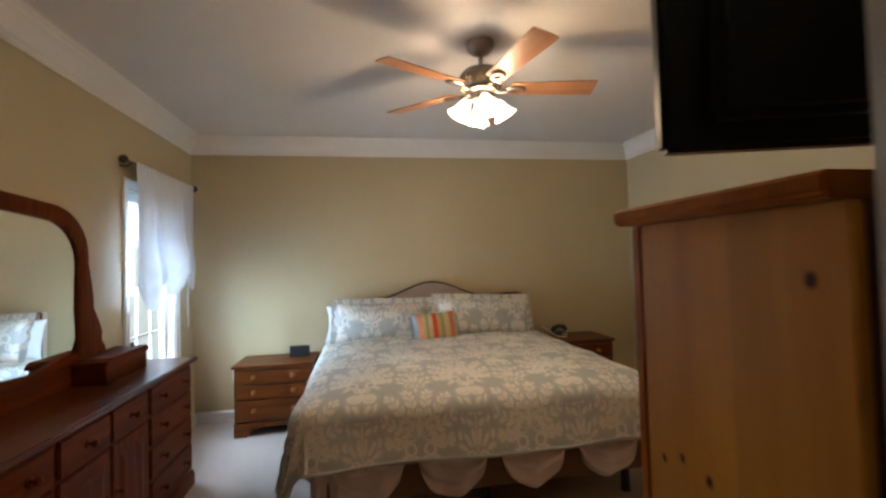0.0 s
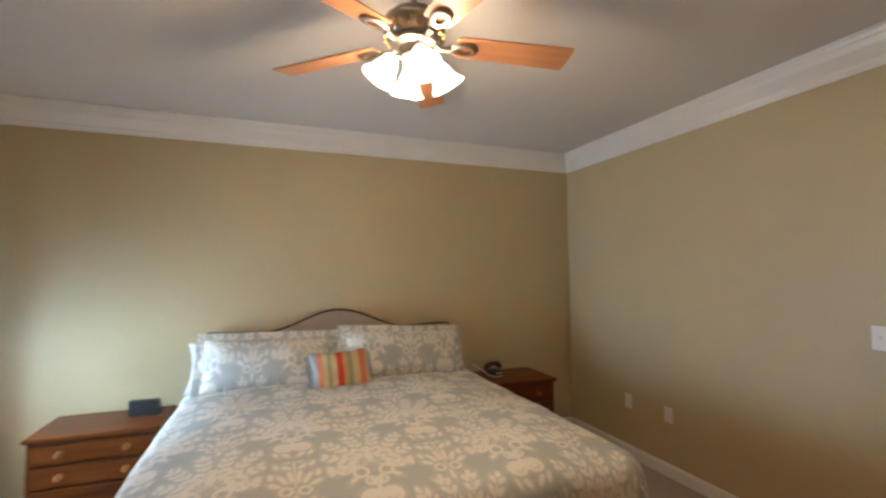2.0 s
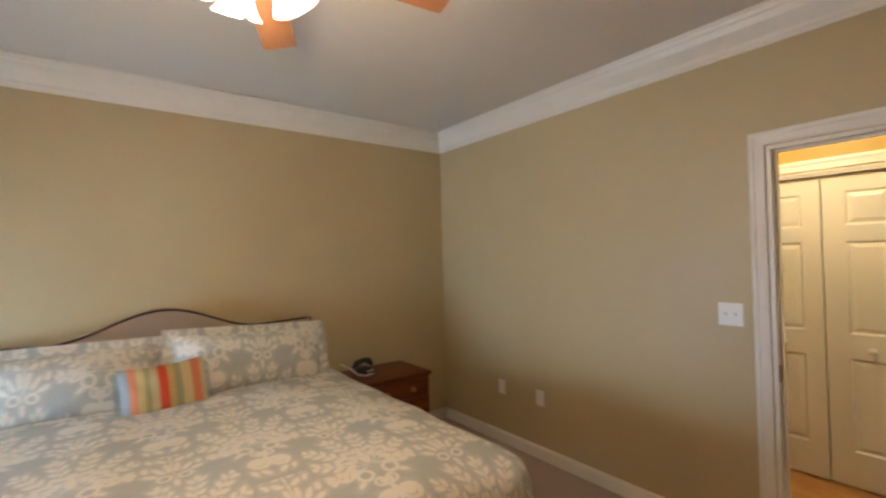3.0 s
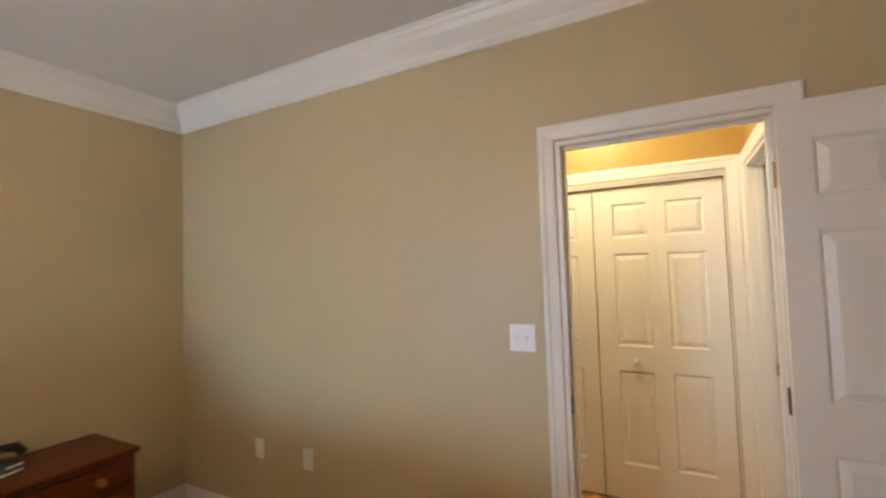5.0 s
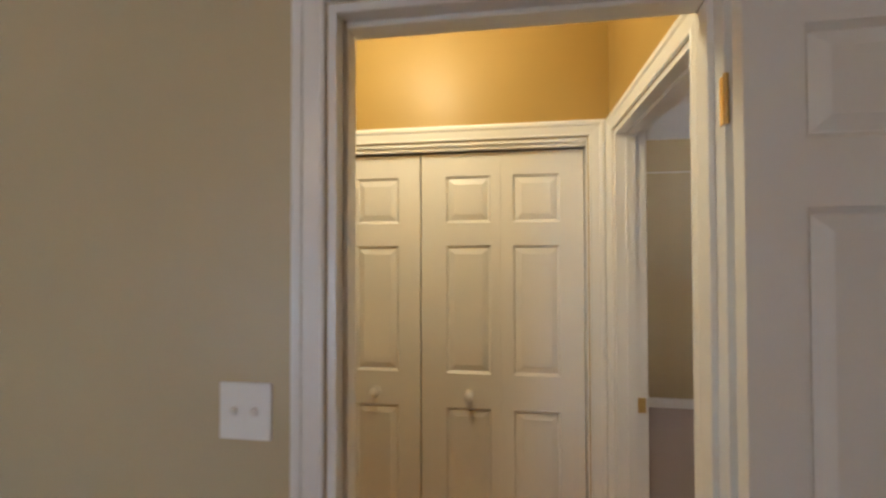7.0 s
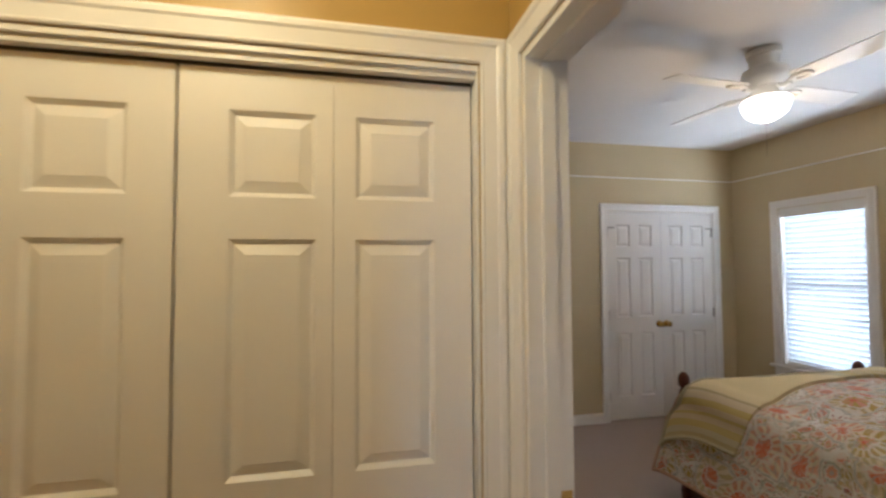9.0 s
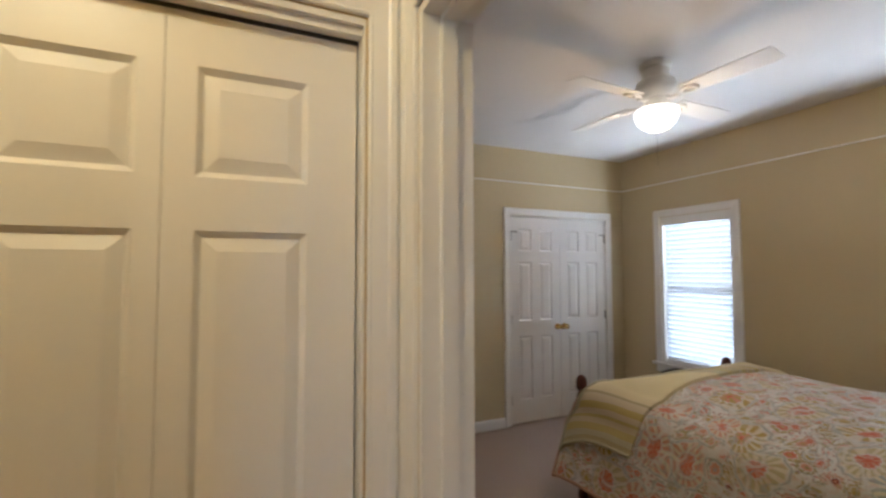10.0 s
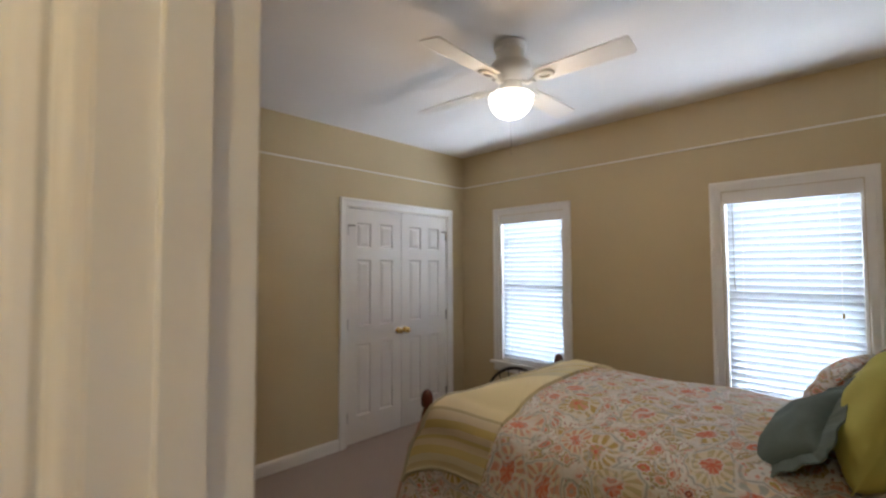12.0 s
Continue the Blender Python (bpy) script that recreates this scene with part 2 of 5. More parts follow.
def paisley(name):
    """White cotton printed with coral flowers in olive fans, scalloped rings, grey scrolls and dark red dots."""
    m, nt, b = base(name, 0.9, 0, 0.15)
    v = coords(nt, (1, 1, 1), True)
    warp = node(nt, "ShaderNodeTexNoise", Scale=4.5, Detail=1.5)
    nt.links.new(v, warp.inputs["Vector"])
    vm = nt.nodes.new("ShaderNodeVectorMath")
    vm.operation = "MULTIPLY_ADD"
    nt.links.new(warp.outputs["Color"], vm.inputs[0])
    vm.inputs[1].default_value = (0.16, 0.16, 0.0)
    nt.links.new(v, vm.inputs[2])
    p = vm.outputs[0]
    white, coral, gold, olive, teal, wine = (0.66, 0.65, 0.64), (0.60, 0.17, 0.11), (0.45, 0.34, 0.12), (0.31, 0.26, 0.12), (0.37, 0.40, 0.40), (0.26, 0.06, 0.055)
    peach = (0.60, 0.31, 0.23)

    def cells(scale, seed, random_=0.8):
        """Distance, bearing and two chance values of each motif's cell."""
        vo = node(nt, "ShaderNodeTexVoronoi", Scale=scale, Randomness=random_)
        vo.voronoi_dimensions = "2D"
        sh = nt.nodes.new("ShaderNodeVectorMath")
        sh.operation = "ADD"
        sh.inputs[1].default_value = (seed, seed * 0.7, 0)
        nt.links.new(p, sh.inputs[0])
        nt.links.new(sh.outputs[0], vo.inputs["Vector"])
        sep = nt.nodes.new("ShaderNodeSeparateColor")
        nt.links.new(vo.outputs["Color"], sep.inputs[0])
        away = nt.nodes.new("ShaderNodeVectorMath")
        away.operation = "SUBTRACT"
        nt.links.new(sh.outputs[0], away.inputs[0])
        nt.links.new(vo.outputs["Position"], away.inputs[1])
        ax = nt.nodes.new("ShaderNodeSeparateXYZ")
        nt.links.new(away.outputs[0], ax.inputs[0])
        return vo.outputs["Distance"], calc(nt, "ARCTAN2", ax.outputs[1], ax.outputs[0]), sep.outputs[0], sep.outputs[1]

    def rays(turn, n, lo, hi):
        return ramp(nt, calc(nt, "MULTIPLY_ADD", calc(nt, "SINE", calc(nt, "MULTIPLY", turn, n)), 0.5, 0.5), [(lo, 0.0), (hi, 1.0)])

    def band(d, r0, r1, soft=0.012):
        return ramp(nt, d, [(max(0.0, r0 - soft), 0.0), (r0 + soft, 1.0), (r1 - soft, 1.0), (r1 + soft, 0.0)])

    # dots, then small scalloped rings, then large flowers with their fans
    d, turn, c0, c1 = cells(46.0, 1.7)
    ground = mix(nt, noisy(nt, v, 5.0), white, (0.73, 0.73, 0.73))
    col = mix(nt, ramp(nt, d, [(0.20, 0.75), (0.27, 0.0)]), ground, ramp(nt, c0, [(0.0, wine), (0.4, teal), (0.7, coral)], "CONSTANT"))
    d, turn, c0, c1 = cells(14.0, 3.1)
    d = calc(nt, "ADD", d, calc(nt, "MULTIPLY", calc(nt, "ABSOLUTE", calc(nt, "SINE", calc(nt, "MULTIPLY", turn, 4.0))), 0.07))
    hue = ramp(nt, c0, [(0.0, coral), (0.34, peach), (0.56, gold), (0.76, wine), (0.84, coral)], "CONSTANT")
    rim = ramp(nt, c1, [(0.0, gold), (0.4, olive), (0.6, teal), (0.75, peach)], "CONSTANT")
    col = mix(nt, ramp(nt, d, [(0.47, 1.0), (0.50, 0.0)]), col, mix(nt, rays(turn, 9.0, 0.3, 0.7), rim, mix(nt, 0.45, rim, white)))
    col = mix(nt, band(d, 0.44, 0.47), col, olive)
    col = mix(nt, ramp(nt, d, [(0.33, 1.0), (0.36, 0.0)]), col, white)
    col = mix(nt, ramp(nt, d, [(0.27, 1.0), (0.30, 0.0)]), col, hue)
    col = mix(nt, ramp(nt, d, [(0.12, 1.0), (0.15, 0.0)]), col, rim)
    d, turn, c0, c1 = cells(4.1, 0.4, 0.75)
    d = calc(nt, "ADD", d, calc(nt, "MULTIPLY", calc(nt, "ABSOLUTE", calc(nt, "SINE", calc(nt, "MULTIPLY", turn, 6.0))), 0.03))
    fan = ramp(nt, c1, [(0.0, (0.50, 0.44, 0.27)), (0.4, peach), (0.62, gold), (0.80, teal)], "CONSTANT")
    heart = ramp(nt, c0, [(0.0, coral), (0.7, peach), (0.88, gold)], "CONSTANT")
    col = mix(nt, ramp(nt, d, [(0.43, 1.0), (0.45, 0.0)]), col, white)
    col = mix(nt, band(d, 0.395, 0.42, 0.006), col, teal)
    col = mix(nt, ramp(nt, d, [(0.36, 1.0), (0.38, 0.0)]), col, mix(nt, rays(turn, 13.0, 0.40, 0.70), fan, (0.68, 0.62, 0.50)))
    col = mix(nt, ramp(nt, d, [(0.20, 1.0), (0.215, 0.0)]), col, white)
    col = mix(nt, ramp(nt, d, [(0.17, 1.0), (0.185, 0.0)]), col, mix(nt, rays(turn, 7.0, 0.45, 0.7), heart, peach))
    col = mix(nt, ramp(nt, d, [(0.06, 1.0), (0.075, 0.0)]), col, coral)
    # pale scrolls winding between the figures
    wind = calc(nt, "ABSOLUTE", calc(nt, "SUBTRACT", noisy(nt, p, 7.0, 1), 0.5))
    col = mix(nt, ramp(nt, wind, [(0.012, 0.85), (0.028, 0.0)]), col, white)
    col = mix(nt, ramp(nt, calc(nt, "ABSOLUTE", calc(nt, "SUBTRACT", wind, 0.045)), [(0.004, 0.7), (0.010, 0.0)]), col, teal)
    fleck = ramp(nt, noisy(nt, p, 55.0, 2, 0.6), [(0.50, 0.0), (0.58, 0.26)])
    col = mix(nt, fleck, col, mix(nt, ramp(nt, noisy(nt, p, 21.0, 1), [(0.45, 0.0), (0.52, 1.0)]), white, peach))
    nt.links.new(col, b.inputs["Base Color"])
    h = calc(nt, "ADD", noisy(nt, coords(nt), 9.0, 3), calc(nt, "MULTIPLY", noisy(nt, v, 500.0, 1), 0.1))
    bump(nt, b, h, 0.5, 0.015)
    return m


def striped(name, stops, width, along=0, rough=0.9, relief=60.0):
    """Woven cloth striped across one UV axis; the stops repeat every width metres."""
    m, nt, b = base(name, rough, 0, 0.15)
    tc = nt.nodes.new("ShaderNodeTexCoord")
    sp = nt.nodes.new("ShaderNodeSeparateXYZ")
    nt.links.new(tc.outputs["UV"], sp.inputs[0])
    f = calc(nt, "FRACT", calc(nt, "DIVIDE", sp.outputs[along], width))
    c = ramp(nt, f, stops, "CONSTANT")
    weave = noisy(nt, coords(nt, (500, 500, 500), True), 1.0, 1)
    nt.links.new(mix(nt, calc(nt, "MULTIPLY", weave, 0.20), c, (0.25, 0.20, 0.14)), b.inputs["Base Color"])
    bump(nt, b, calc(nt, "ADD", noisy(nt, coords(nt), relief, 2), weave), 0.35, 0.004)
    return m


def cloth(name, colour, fold=10.0, vary=0.1):
    m, nt, b = base(name, 0.92, 0, 0.12)
    v = coords(nt)
    c = mix(nt, noisy(nt, v, 5.0, 4), tuple(x * (1 - vary) for x in colour), colour)
    weave = noisy(nt, v, 600.0, 1)
    nt.links.new(mix(nt, calc(nt, "MULTIPLY", weave, 0.2), c, tuple(x * 0.6 for x in colour)), b.inputs["Base Color"])
    bump(nt, b, calc(nt, "ADD", noisy(nt, v, fold, 3), calc(nt, "MULTIPLY", weave, 0.1)), 0.4, 0.01)
    return m


def carpet(name, colour):
    m, nt, b = base(name, 1.0, 0, 0.05)
    v = coords(nt)
    tuft, broad = noisy(nt, v, 260.0, 3), noisy(nt, v, 3.5, 5)
    c = mix(nt, ramp(nt, tuft, [(0.3, 0.0), (0.7, 1.0)]), tuple(x * 0.72 for x in colour), colour)
    nt.links.new(mix(nt, calc(nt, "MULTIPLY", broad, 0.3), c, tuple(x * 0.75 for x in colour)), b.inputs["Base Color"])
    bump(nt, b, tuft, 0.9, 0.006)
    return m


WALL = plain("wall_paint", (0.52, 0.42, 0.25), 0.45, 0.04, 160.0, 0.12, spec=0.5)
GOLD = plain("hall_paint", (0.41, 0.262, 0.074), 0.42, 0.05, 160.0, 0.16, spec=0.35)
CEIL = plain("ceiling_paint", (0.72, 0.70, 0.68), 0.8, 0.03, 120.0, 0.2)
TRIM = plain("trim_paint", (0.80, 0.78, 0.75), 0.35, 0.03, 90.0, 0.04)
DOORP = plain("door_paint", (0.78, 0.755, 0.72), 0.38, 0.03, 110.0, 0.06)
CARPET = carpet("carpet_pile", (0.54, 0.44, 0.385))
OAK = wood("oak_floor", (0.42, 0.19, 0.06), (0.62, 0.34, 0.12), 1, 0.3)
CHERRY = wood("cherry_stain", (0.058, 0.0115, 0.0018), (0.19, 0.041, 0.006), 1, 0.5, 1.0, False, 0.08)
CHERRY_TOP = wood("cherry_polished", (0.050, 0.010, 0.0016), (0.17, 0.036, 0.005), 1, 0.30, 1.0, False, 0.22)
CHERRY_Z = wood("cherry_stain_upright", (0.058, 0.0115, 0.0018), (0.19, 0.041, 0.006), 2, 0.5, 1.0, False, 0.08)
NIGHT = wood("nightstand_maple", (0.068, 0.0155, 0.003), (0.175, 0.048, 0.009), 0, 0.38, 1.0, False, 0.2)
# darker wood tone that puts the shade of the drawer gaps into the colour
NIGHT_DARK = wood("nightstand_gap_shade", (0.05, 0.014, 0.005), (0.12, 0.038, 0.012), 0, 0.4)
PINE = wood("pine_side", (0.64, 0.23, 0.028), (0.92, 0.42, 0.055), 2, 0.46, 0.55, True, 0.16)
HONEY = wood("honey_knob_wood", (0.22, 0.075, 0.014), (0.36, 0.14, 0.03), 2, 0.28, 1.0, False, 0.5)
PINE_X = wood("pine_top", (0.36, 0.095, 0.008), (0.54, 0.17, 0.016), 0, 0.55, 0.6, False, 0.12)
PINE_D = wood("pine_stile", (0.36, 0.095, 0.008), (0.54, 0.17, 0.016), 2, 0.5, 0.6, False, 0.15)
MAHOG = wood("bed_mahogany", (0.05, 0.010, 0.006), (0.13, 0.028, 0.014), 2, 0.3)
BLADE = wood("fan_blade_oak", (0.42, 0.185, 0.085), (0.62, 0.31, 0.165), 0, 0.35, 0.9)
PEWTER = plain("brushed_pewter", (0.31, 0.27, 0.23), 0.36, 0.1, 300.0, 0.05, metal=1.0)
BRASS = plain("brass", (0.78, 0.55, 0.22), 0.22, 0.08, 200.0, 0.03, metal=1.0)
STEEL = plain("hinge_steel", (0.20, 0.17, 0.14), 0.4, 0.1, 200.0, 0.05, metal=1.0)
BLACK = plain("black_plastic", (0.012, 0.012, 0.013), 0.4, 0.1, 300.0, 0.05)
SCREEN = plain("tv_screen", (0.006, 0.006, 0.007), 0.18, 0.05, 10.0, 0.0)
IRON = plain("black_iron", (0.016, 0.012, 0.010), 0.45, 0.1, 200.0, 0.1)
WHITEP = plain("white_plastic", (0.80, 0.79, 0.77), 0.35, 0.02, 200.0, 0.02)
FANWHITE = plain("fan_white", (0.78, 0.76, 0.72), 0.4, 0.03, 150.0, 0.03)
DAMASK = damask("damask_cotton")
PAISLEY = paisley("paisley_cotton")
SKIRT = cloth("bedskirt_cotton", (0.80, 0.74, 0.76), 16.0)
LINEN = cloth("headboard_linen", (0.46, 0.35, 0.27), 8.0)
PIPING = cloth("dark_piping", (0.05, 0.022, 0.02), 40.0)
WHITEC = cloth("white_cotton", (0.78, 0.78, 0.80), 14.0, 0.05)
TEAL = cloth("teal_cotton", (0.15, 0.20, 0.205), 16.0)
LIME = cloth("lime_cotton", (0.52, 0.51, 0.15), 9.0)
PALEGREEN = cloth("pale_green_cotton", (0.50, 0.54, 0.32), 9.0)
BROWNC = cloth("brown_bedskirt_cloth", (0.20, 0.13, 0.09), 12.0)
SHEER = sheer("sheer_white_cotton", (0.78, 0.81, 0.86), 0.06)
SLATM = sheer("blind_slat", (0.84, 0.88, 0.92), 0.085, 0.45)
LIT1 = glow("lit_frosted_glass", (1.0, 0.86, 0.66), 6.0)
LIT2 = glow("lit_frosted_bowl", (1.0, 0.88, 0.70), 5.0)
LIT3 = glow("lit_hall_glass", (1.0, 0.78, 0.5), 6.0)
STRIPES = striped("pillow_stripes", [(0.0, (0.30, 0.34, 0.36)), (0.10, (0.68, 0.24, 0.13)), (0.19, (0.62, 0.48, 0.22)), (0.27, (0.36, 0.35, 0.18)), (0.33, (0.64, 0.52, 0.30)), (0.42, (0.66, 0.07, 0.03)), (0.52, (0.58, 0.40, 0.16)), (0.60, (0.34, 0.34, 0.20)), (0.68, (0.66, 0.52, 0.28)), (0.80, (0.68, 0.22, 0.12)), (0.92, (0.60, 0.50, 0.30))], 0.42)
THROW = striped("throw_stripes", [(0.0, (0.80, 0.71, 0.45)), (0.50, (0.79, 0.70, 0.46)), (0.56, (0.52, 0.45, 0.28)), (0.575, (0.72, 0.63, 0.46)), (0.62, (0.62, 0.51, 0.22)), (0.66, (0.72, 0.63, 0.46)), (0.69, (0.62, 0.52, 0.24)), (0.71, (0.70, 0.61, 0.42)), (0.74, (0.64, 0.54, 0.25)), (0.78, (0.64, 0.60, 0.42)), (0.81, (0.56, 0.48, 0.28)), (0.83, (0.62, 0.56, 0.34)), (0.88, (0.64, 0.54, 0.25)), (0.91, (0.62, 0.57, 0.38))], 1.0, 1)

GLASS, gnt, gb = base("window_glass", 0.02)
gb.inputs["Transmission Weight"].default_value = 1.0
gb.inputs["IOR"].default_value = 1.05
MIRROR, mnt, mb = base("mirror_silver", 0.02, 1.0)
mb.inputs["Base Color"].default_value = (0.86, 0.88, 0.87, 1)


# ---- mesh helpers ----
def part(name, bm, material, parent=None, label="", smooth=False, bevel=0.0):
    """Links a bmesh as one mesh object, under a thing or a part."""
    bmesh.ops.recalc_face_normals(bm, faces=bm.faces)
    if bevel:
        bmesh.ops.bevel(bm, geom=[e for e in bm.edges if len(e.link_faces) == 2 and e.calc_face_angle(0) > 0.6], offset=bevel, segments=2, affect="EDGES", clamp_overlap=True)
    me = bpy.data.meshes.new(name)
    bm.to_mesh(me)
    bm.free()
    for mt in material if isinstance(material, (list, tuple)) else (material,):
        me.materials.append(mt)
    if smooth:
        me.shade_smooth()
        me.set_sharp_from_angle(angle=radians(40))
    ob = new(name, me)
    ob.parent = parent
    if label:
        ob["label"] = label
    return ob


def again(src, name, parent, m):
    """Another object on the same mesh."""
    ob = new(name, src.data)
    ob.parent = parent
    ob.matrix_basis = m
    if "label" in src:
        ob["label"] = src["label"]
    return ob


def thing(name, m, label, category, group="", kind=""):
    ob = new(name)
    ob.empty_display_size = 0.1
    ob.matrix_world = m
    return tagged(ob, label, category, group, kind)


def box(x0, y0, z0, x1, y1, z1, bm=None):
    bm = bm or bmesh.new()
    vs = [bm.verts.new((x, y, z)) for x in (x0, x1) for y in (y0, y1) for z in (z0, z1)]
    for f in ((0, 1, 3, 2), (4, 6, 7, 5), (0, 4, 5, 1), (2, 3, 7, 6), (0, 2, 6, 4), (1, 5, 7, 3)):
        bm.faces.new([vs[i] for i in f])
    return bm


def lathe(profile, n=24, bm=None, at=(0, 0, 0), turn=None):
    """Turns (radius, z) points round z."""
    bm = bm or bmesh.new()
    rings = []
    for r, z in profile:
        ring = []
        for i in range(n):
            p = Vector((r * math.cos(2 * math.pi * i / n), r * math.sin(2 * math.pi * i / n), z))
            if turn:
                p = turn @ p
            ring.append(bm.verts.new(p + Vector(at)))
        rings.append(ring)
    for a, b in zip(rings, rings[1:]):
        for i in range(n):
            bm.faces.new((a[i], a[(i + 1) % n], b[(i + 1) % n], b[i]))
    for ring in (rings[0], rings[-1]):
        if (ring[0].co - ring[n // 2].co).length > 1e-4:
            bm.faces.new(ring)
    return bm


def tube(points, r, n=8, bm=None):
    """A round bar along points."""
    bm = bm or bmesh.new()
    pts = [Vector(p) for p in points]
    rings = []
    for i, p in enumerate(pts):
        d = (pts[min(i + 1, len(pts) - 1)] - pts[max(i - 1, 0)]).normalized()
        q = d.to_track_quat("Z", "X")
        rr = r[i] if isinstance(r, (list, tuple)) else r
        rings.append([bm.verts.new(p + q @ Vector((rr * math.cos(2 * math.pi * k / n), rr * math.sin(2 * math.pi * k / n), 0))) for k in range(n)])
    for a, b in zip(rings, rings[1:]):
        for k in range(n):
            bm.faces.new((a[k], a[(k + 1) % n], b[(k + 1) % n], b[k]))
    bm.faces.new(rings[0])
    bm.faces.new(rings[-1])
    return bm


def sheet(fn, nu, nv, thick=0.0, uv=None):
    """A surface fn(i/nu, j/nv); with a thickness it gets a second side. uv gives cloth coordinates in metres."""
    bm = bmesh.new()
    grid = [[bm.verts.new(fn(i / nu, j / nv)) for j in range(nv + 1)] for i in range(nu + 1)]
    lay = bm.loops.layers.uv.new("UVMap")
    for i in range(nu):
        for j in range(nv):
            f = bm.faces.new((grid[i][j], grid[i + 1][j], grid[i + 1][j + 1], grid[i][j + 1]))
            for lp, (a, b) in zip(f.loops, ((i, j), (i + 1, j), (i + 1, j + 1), (i, j + 1))):
                lp[lay].uv = uv(a / nu, b / nv) if uv else (a / nu, b / nv)
    if thick:
        bmesh.ops.recalc_face_normals(bm, faces=bm.faces)
        bmesh.ops.solidify(bm, geom=bm.faces[:], thickness=thick)
    return bm


def prism(outline, y0, y1, bm=None, flip=False):
    """An outline of (a, z) points extruded from y0 to y1 along y (along x when flip)."""
    bm = bm or bmesh.new()
    mk = (lambda a, z, y: (y, a, z)) if flip else (lambda a, z, y: (a, y, z))
    A = [bm.verts.new(mk(a, z, y0)) for a, z in outline]
    B = [bm.verts.new(mk(a, z, y1)) for a, z in outline]
    n = len(outline)
    for i in range(n):
        bm.faces.new((A[i], A[(i + 1) % n], B[(i + 1) % n], B[i]))
    bm.faces.new(A)
    bm.faces.new(B)
    return bm


def structure(ob, label, category):
    return tagged(ob, label, category, kind="structure")


def wall(name, along, p0, p1, a0, a1, openings, low, high, label, z1=2.70):
    """A wall with openings right through it. along: 'x' or 'y'. p0 to p1: its thickness; low and high: the paint on the two sides."""
    aa = sorted({a0, a1, *[v for o in openings for v in o[:2]]})
    zz = sorted({0.0, z1, *[v for o in openings for v in o[2:]]})
    bm = bmesh.new()
    solid = lambda i, k: 0 <= i < len(aa) - 1 and 0 <= k < len(zz) - 1 and not any(o[0] - 1e-6 <= aa[i] and aa[i + 1] <= o[1] + 1e-6 and o[2] - 1e-6 <= zz[k] and zz[k + 1] <= o[3] + 1e-6 for o in openings)
    P = (lambda a, p, z: (a, p, z)) if along == "x" else (lambda a, p, z: (p, a, z))

    def quad(pts, index):
        bm.faces.new([bm.verts.new(P(*q)) for q in pts]).material_index = index

    for i in range(len(aa) - 1):
        for k in range(len(zz) - 1):
            if not solid(i, k):
                continue
            A, B, C, D = aa[i], aa[i + 1], zz[k], zz[k + 1]
            quad(((A, p0, C), (B, p0, C), (B, p0, D), (A, p0, D)), 0)
            quad(((A, p1, C), (A, p1, D), (B, p1, D), (B, p1, C)), 1)
            if not solid(i - 1, k):
                quad(((A, p0, C), (A, p0, D), (A, p1, D), (A, p1, C)), 1)
            if not solid(i + 1, k):
                quad(((B, p0, C), (B, p1, C), (B, p1, D), (B, p0, D)), 1)
            if not solid(i, k - 1):
                quad(((A, p0, C), (A, p1, C), (B, p1, C), (B, p0, C)), 1)
            if not solid(i, k + 1):
                quad(((A, p0, D), (B, p0, D), (B, p1, D), (A, p1, D)), 1)
    bmesh.ops.remove_doubles(bm, verts=bm.verts, dist=1e-5)
    return structure(part(name, bm, (low, high)), label, "wall")


# ---- walls, floors, ceilings ----
W = "tan painted plaster wall of the "
wall("wall_west", "y", -1.595, -1.475, 0.385, 4.81, [(3.545, 4.285, 0.58, 2.02)], WALL, WALL, W + "bedroom with a window")
wall("wall_north", "x", 4.69, 4.81, -1.475, 3.085, [], WALL, WALL, W + "bedroom behind the bed")
wall("wall_south", "x", 0.385, 0.50, -1.475, 3.085, [(-0.22, 0.605, 0, 2.04)], WALL, WALL, W + "bedroom with the entry doorway")
wall("wall_east", "y", 3.085, 3.20, 1.20, 4.81, [(1.285, 2.055, 0, 2.04)], WALL, GOLD, "painted wall between the bedroom and the hall")
wall("wall_guest_west", "y", 3.085, 3.20, -2.335, 1.20, [], WALL, WALL, W + "guest room behind the bed head")
wall("wall_guest_north", "x", 1.14, 1.255, 3.20, 6.94, [(3.337, 4.125, 0, 2.04)], WALL, GOLD, "painted wall between the hall and the guest room")
wall("wall_hall_closet", "y", 4.21, 4.325, 1.255, 3.70, [(1.346, 2.845, 0, 2.04)], GOLD, TRIM, "golden painted hall wall with a closet opening")
wall("wall_hall_north", "x", 3.70, 3.82, 3.20, 4.95, [], GOLD, GOLD, "golden painted wall at the end of the hall")
wall("wall_closet_back", "y", 4.95, 5.05, 1.255, 3.82, [], TRIM, TRIM, "white painted back wall of the hall closet")
wall("wall_guest_east", "y", 6.94, 7.06, -2.335, 1.255, [(-1.965, -0.755, 0, 2.035)], WALL, TRIM, W + "guest room with a closet")
wall("wall_guest_south", "x", -2.335, -2.215, 3.20, 6.94, [(5.723, 6.44, 0.58, 2.02), (3.785, 4.50, 0.58, 2.02)], WALL, WALL, W + "guest room with two windows")
wall("wall_guest_closet_back", "y", 7.60, 7.70, -2.335, 1.255, [], TRIM, TRIM, "white painted back wall of the guest closet")
wall("wall_guest_closet_south", "x", -2.335, -2.235, 7.06, 7.60, [], TRIM, TRIM, "white painted side wall of the guest closet")
wall("wall_guest_closet_north", "x", 1.14, 1.255, 7.06, 7.60, [], TRIM, TRIM, "white painted side wall of the guest closet")
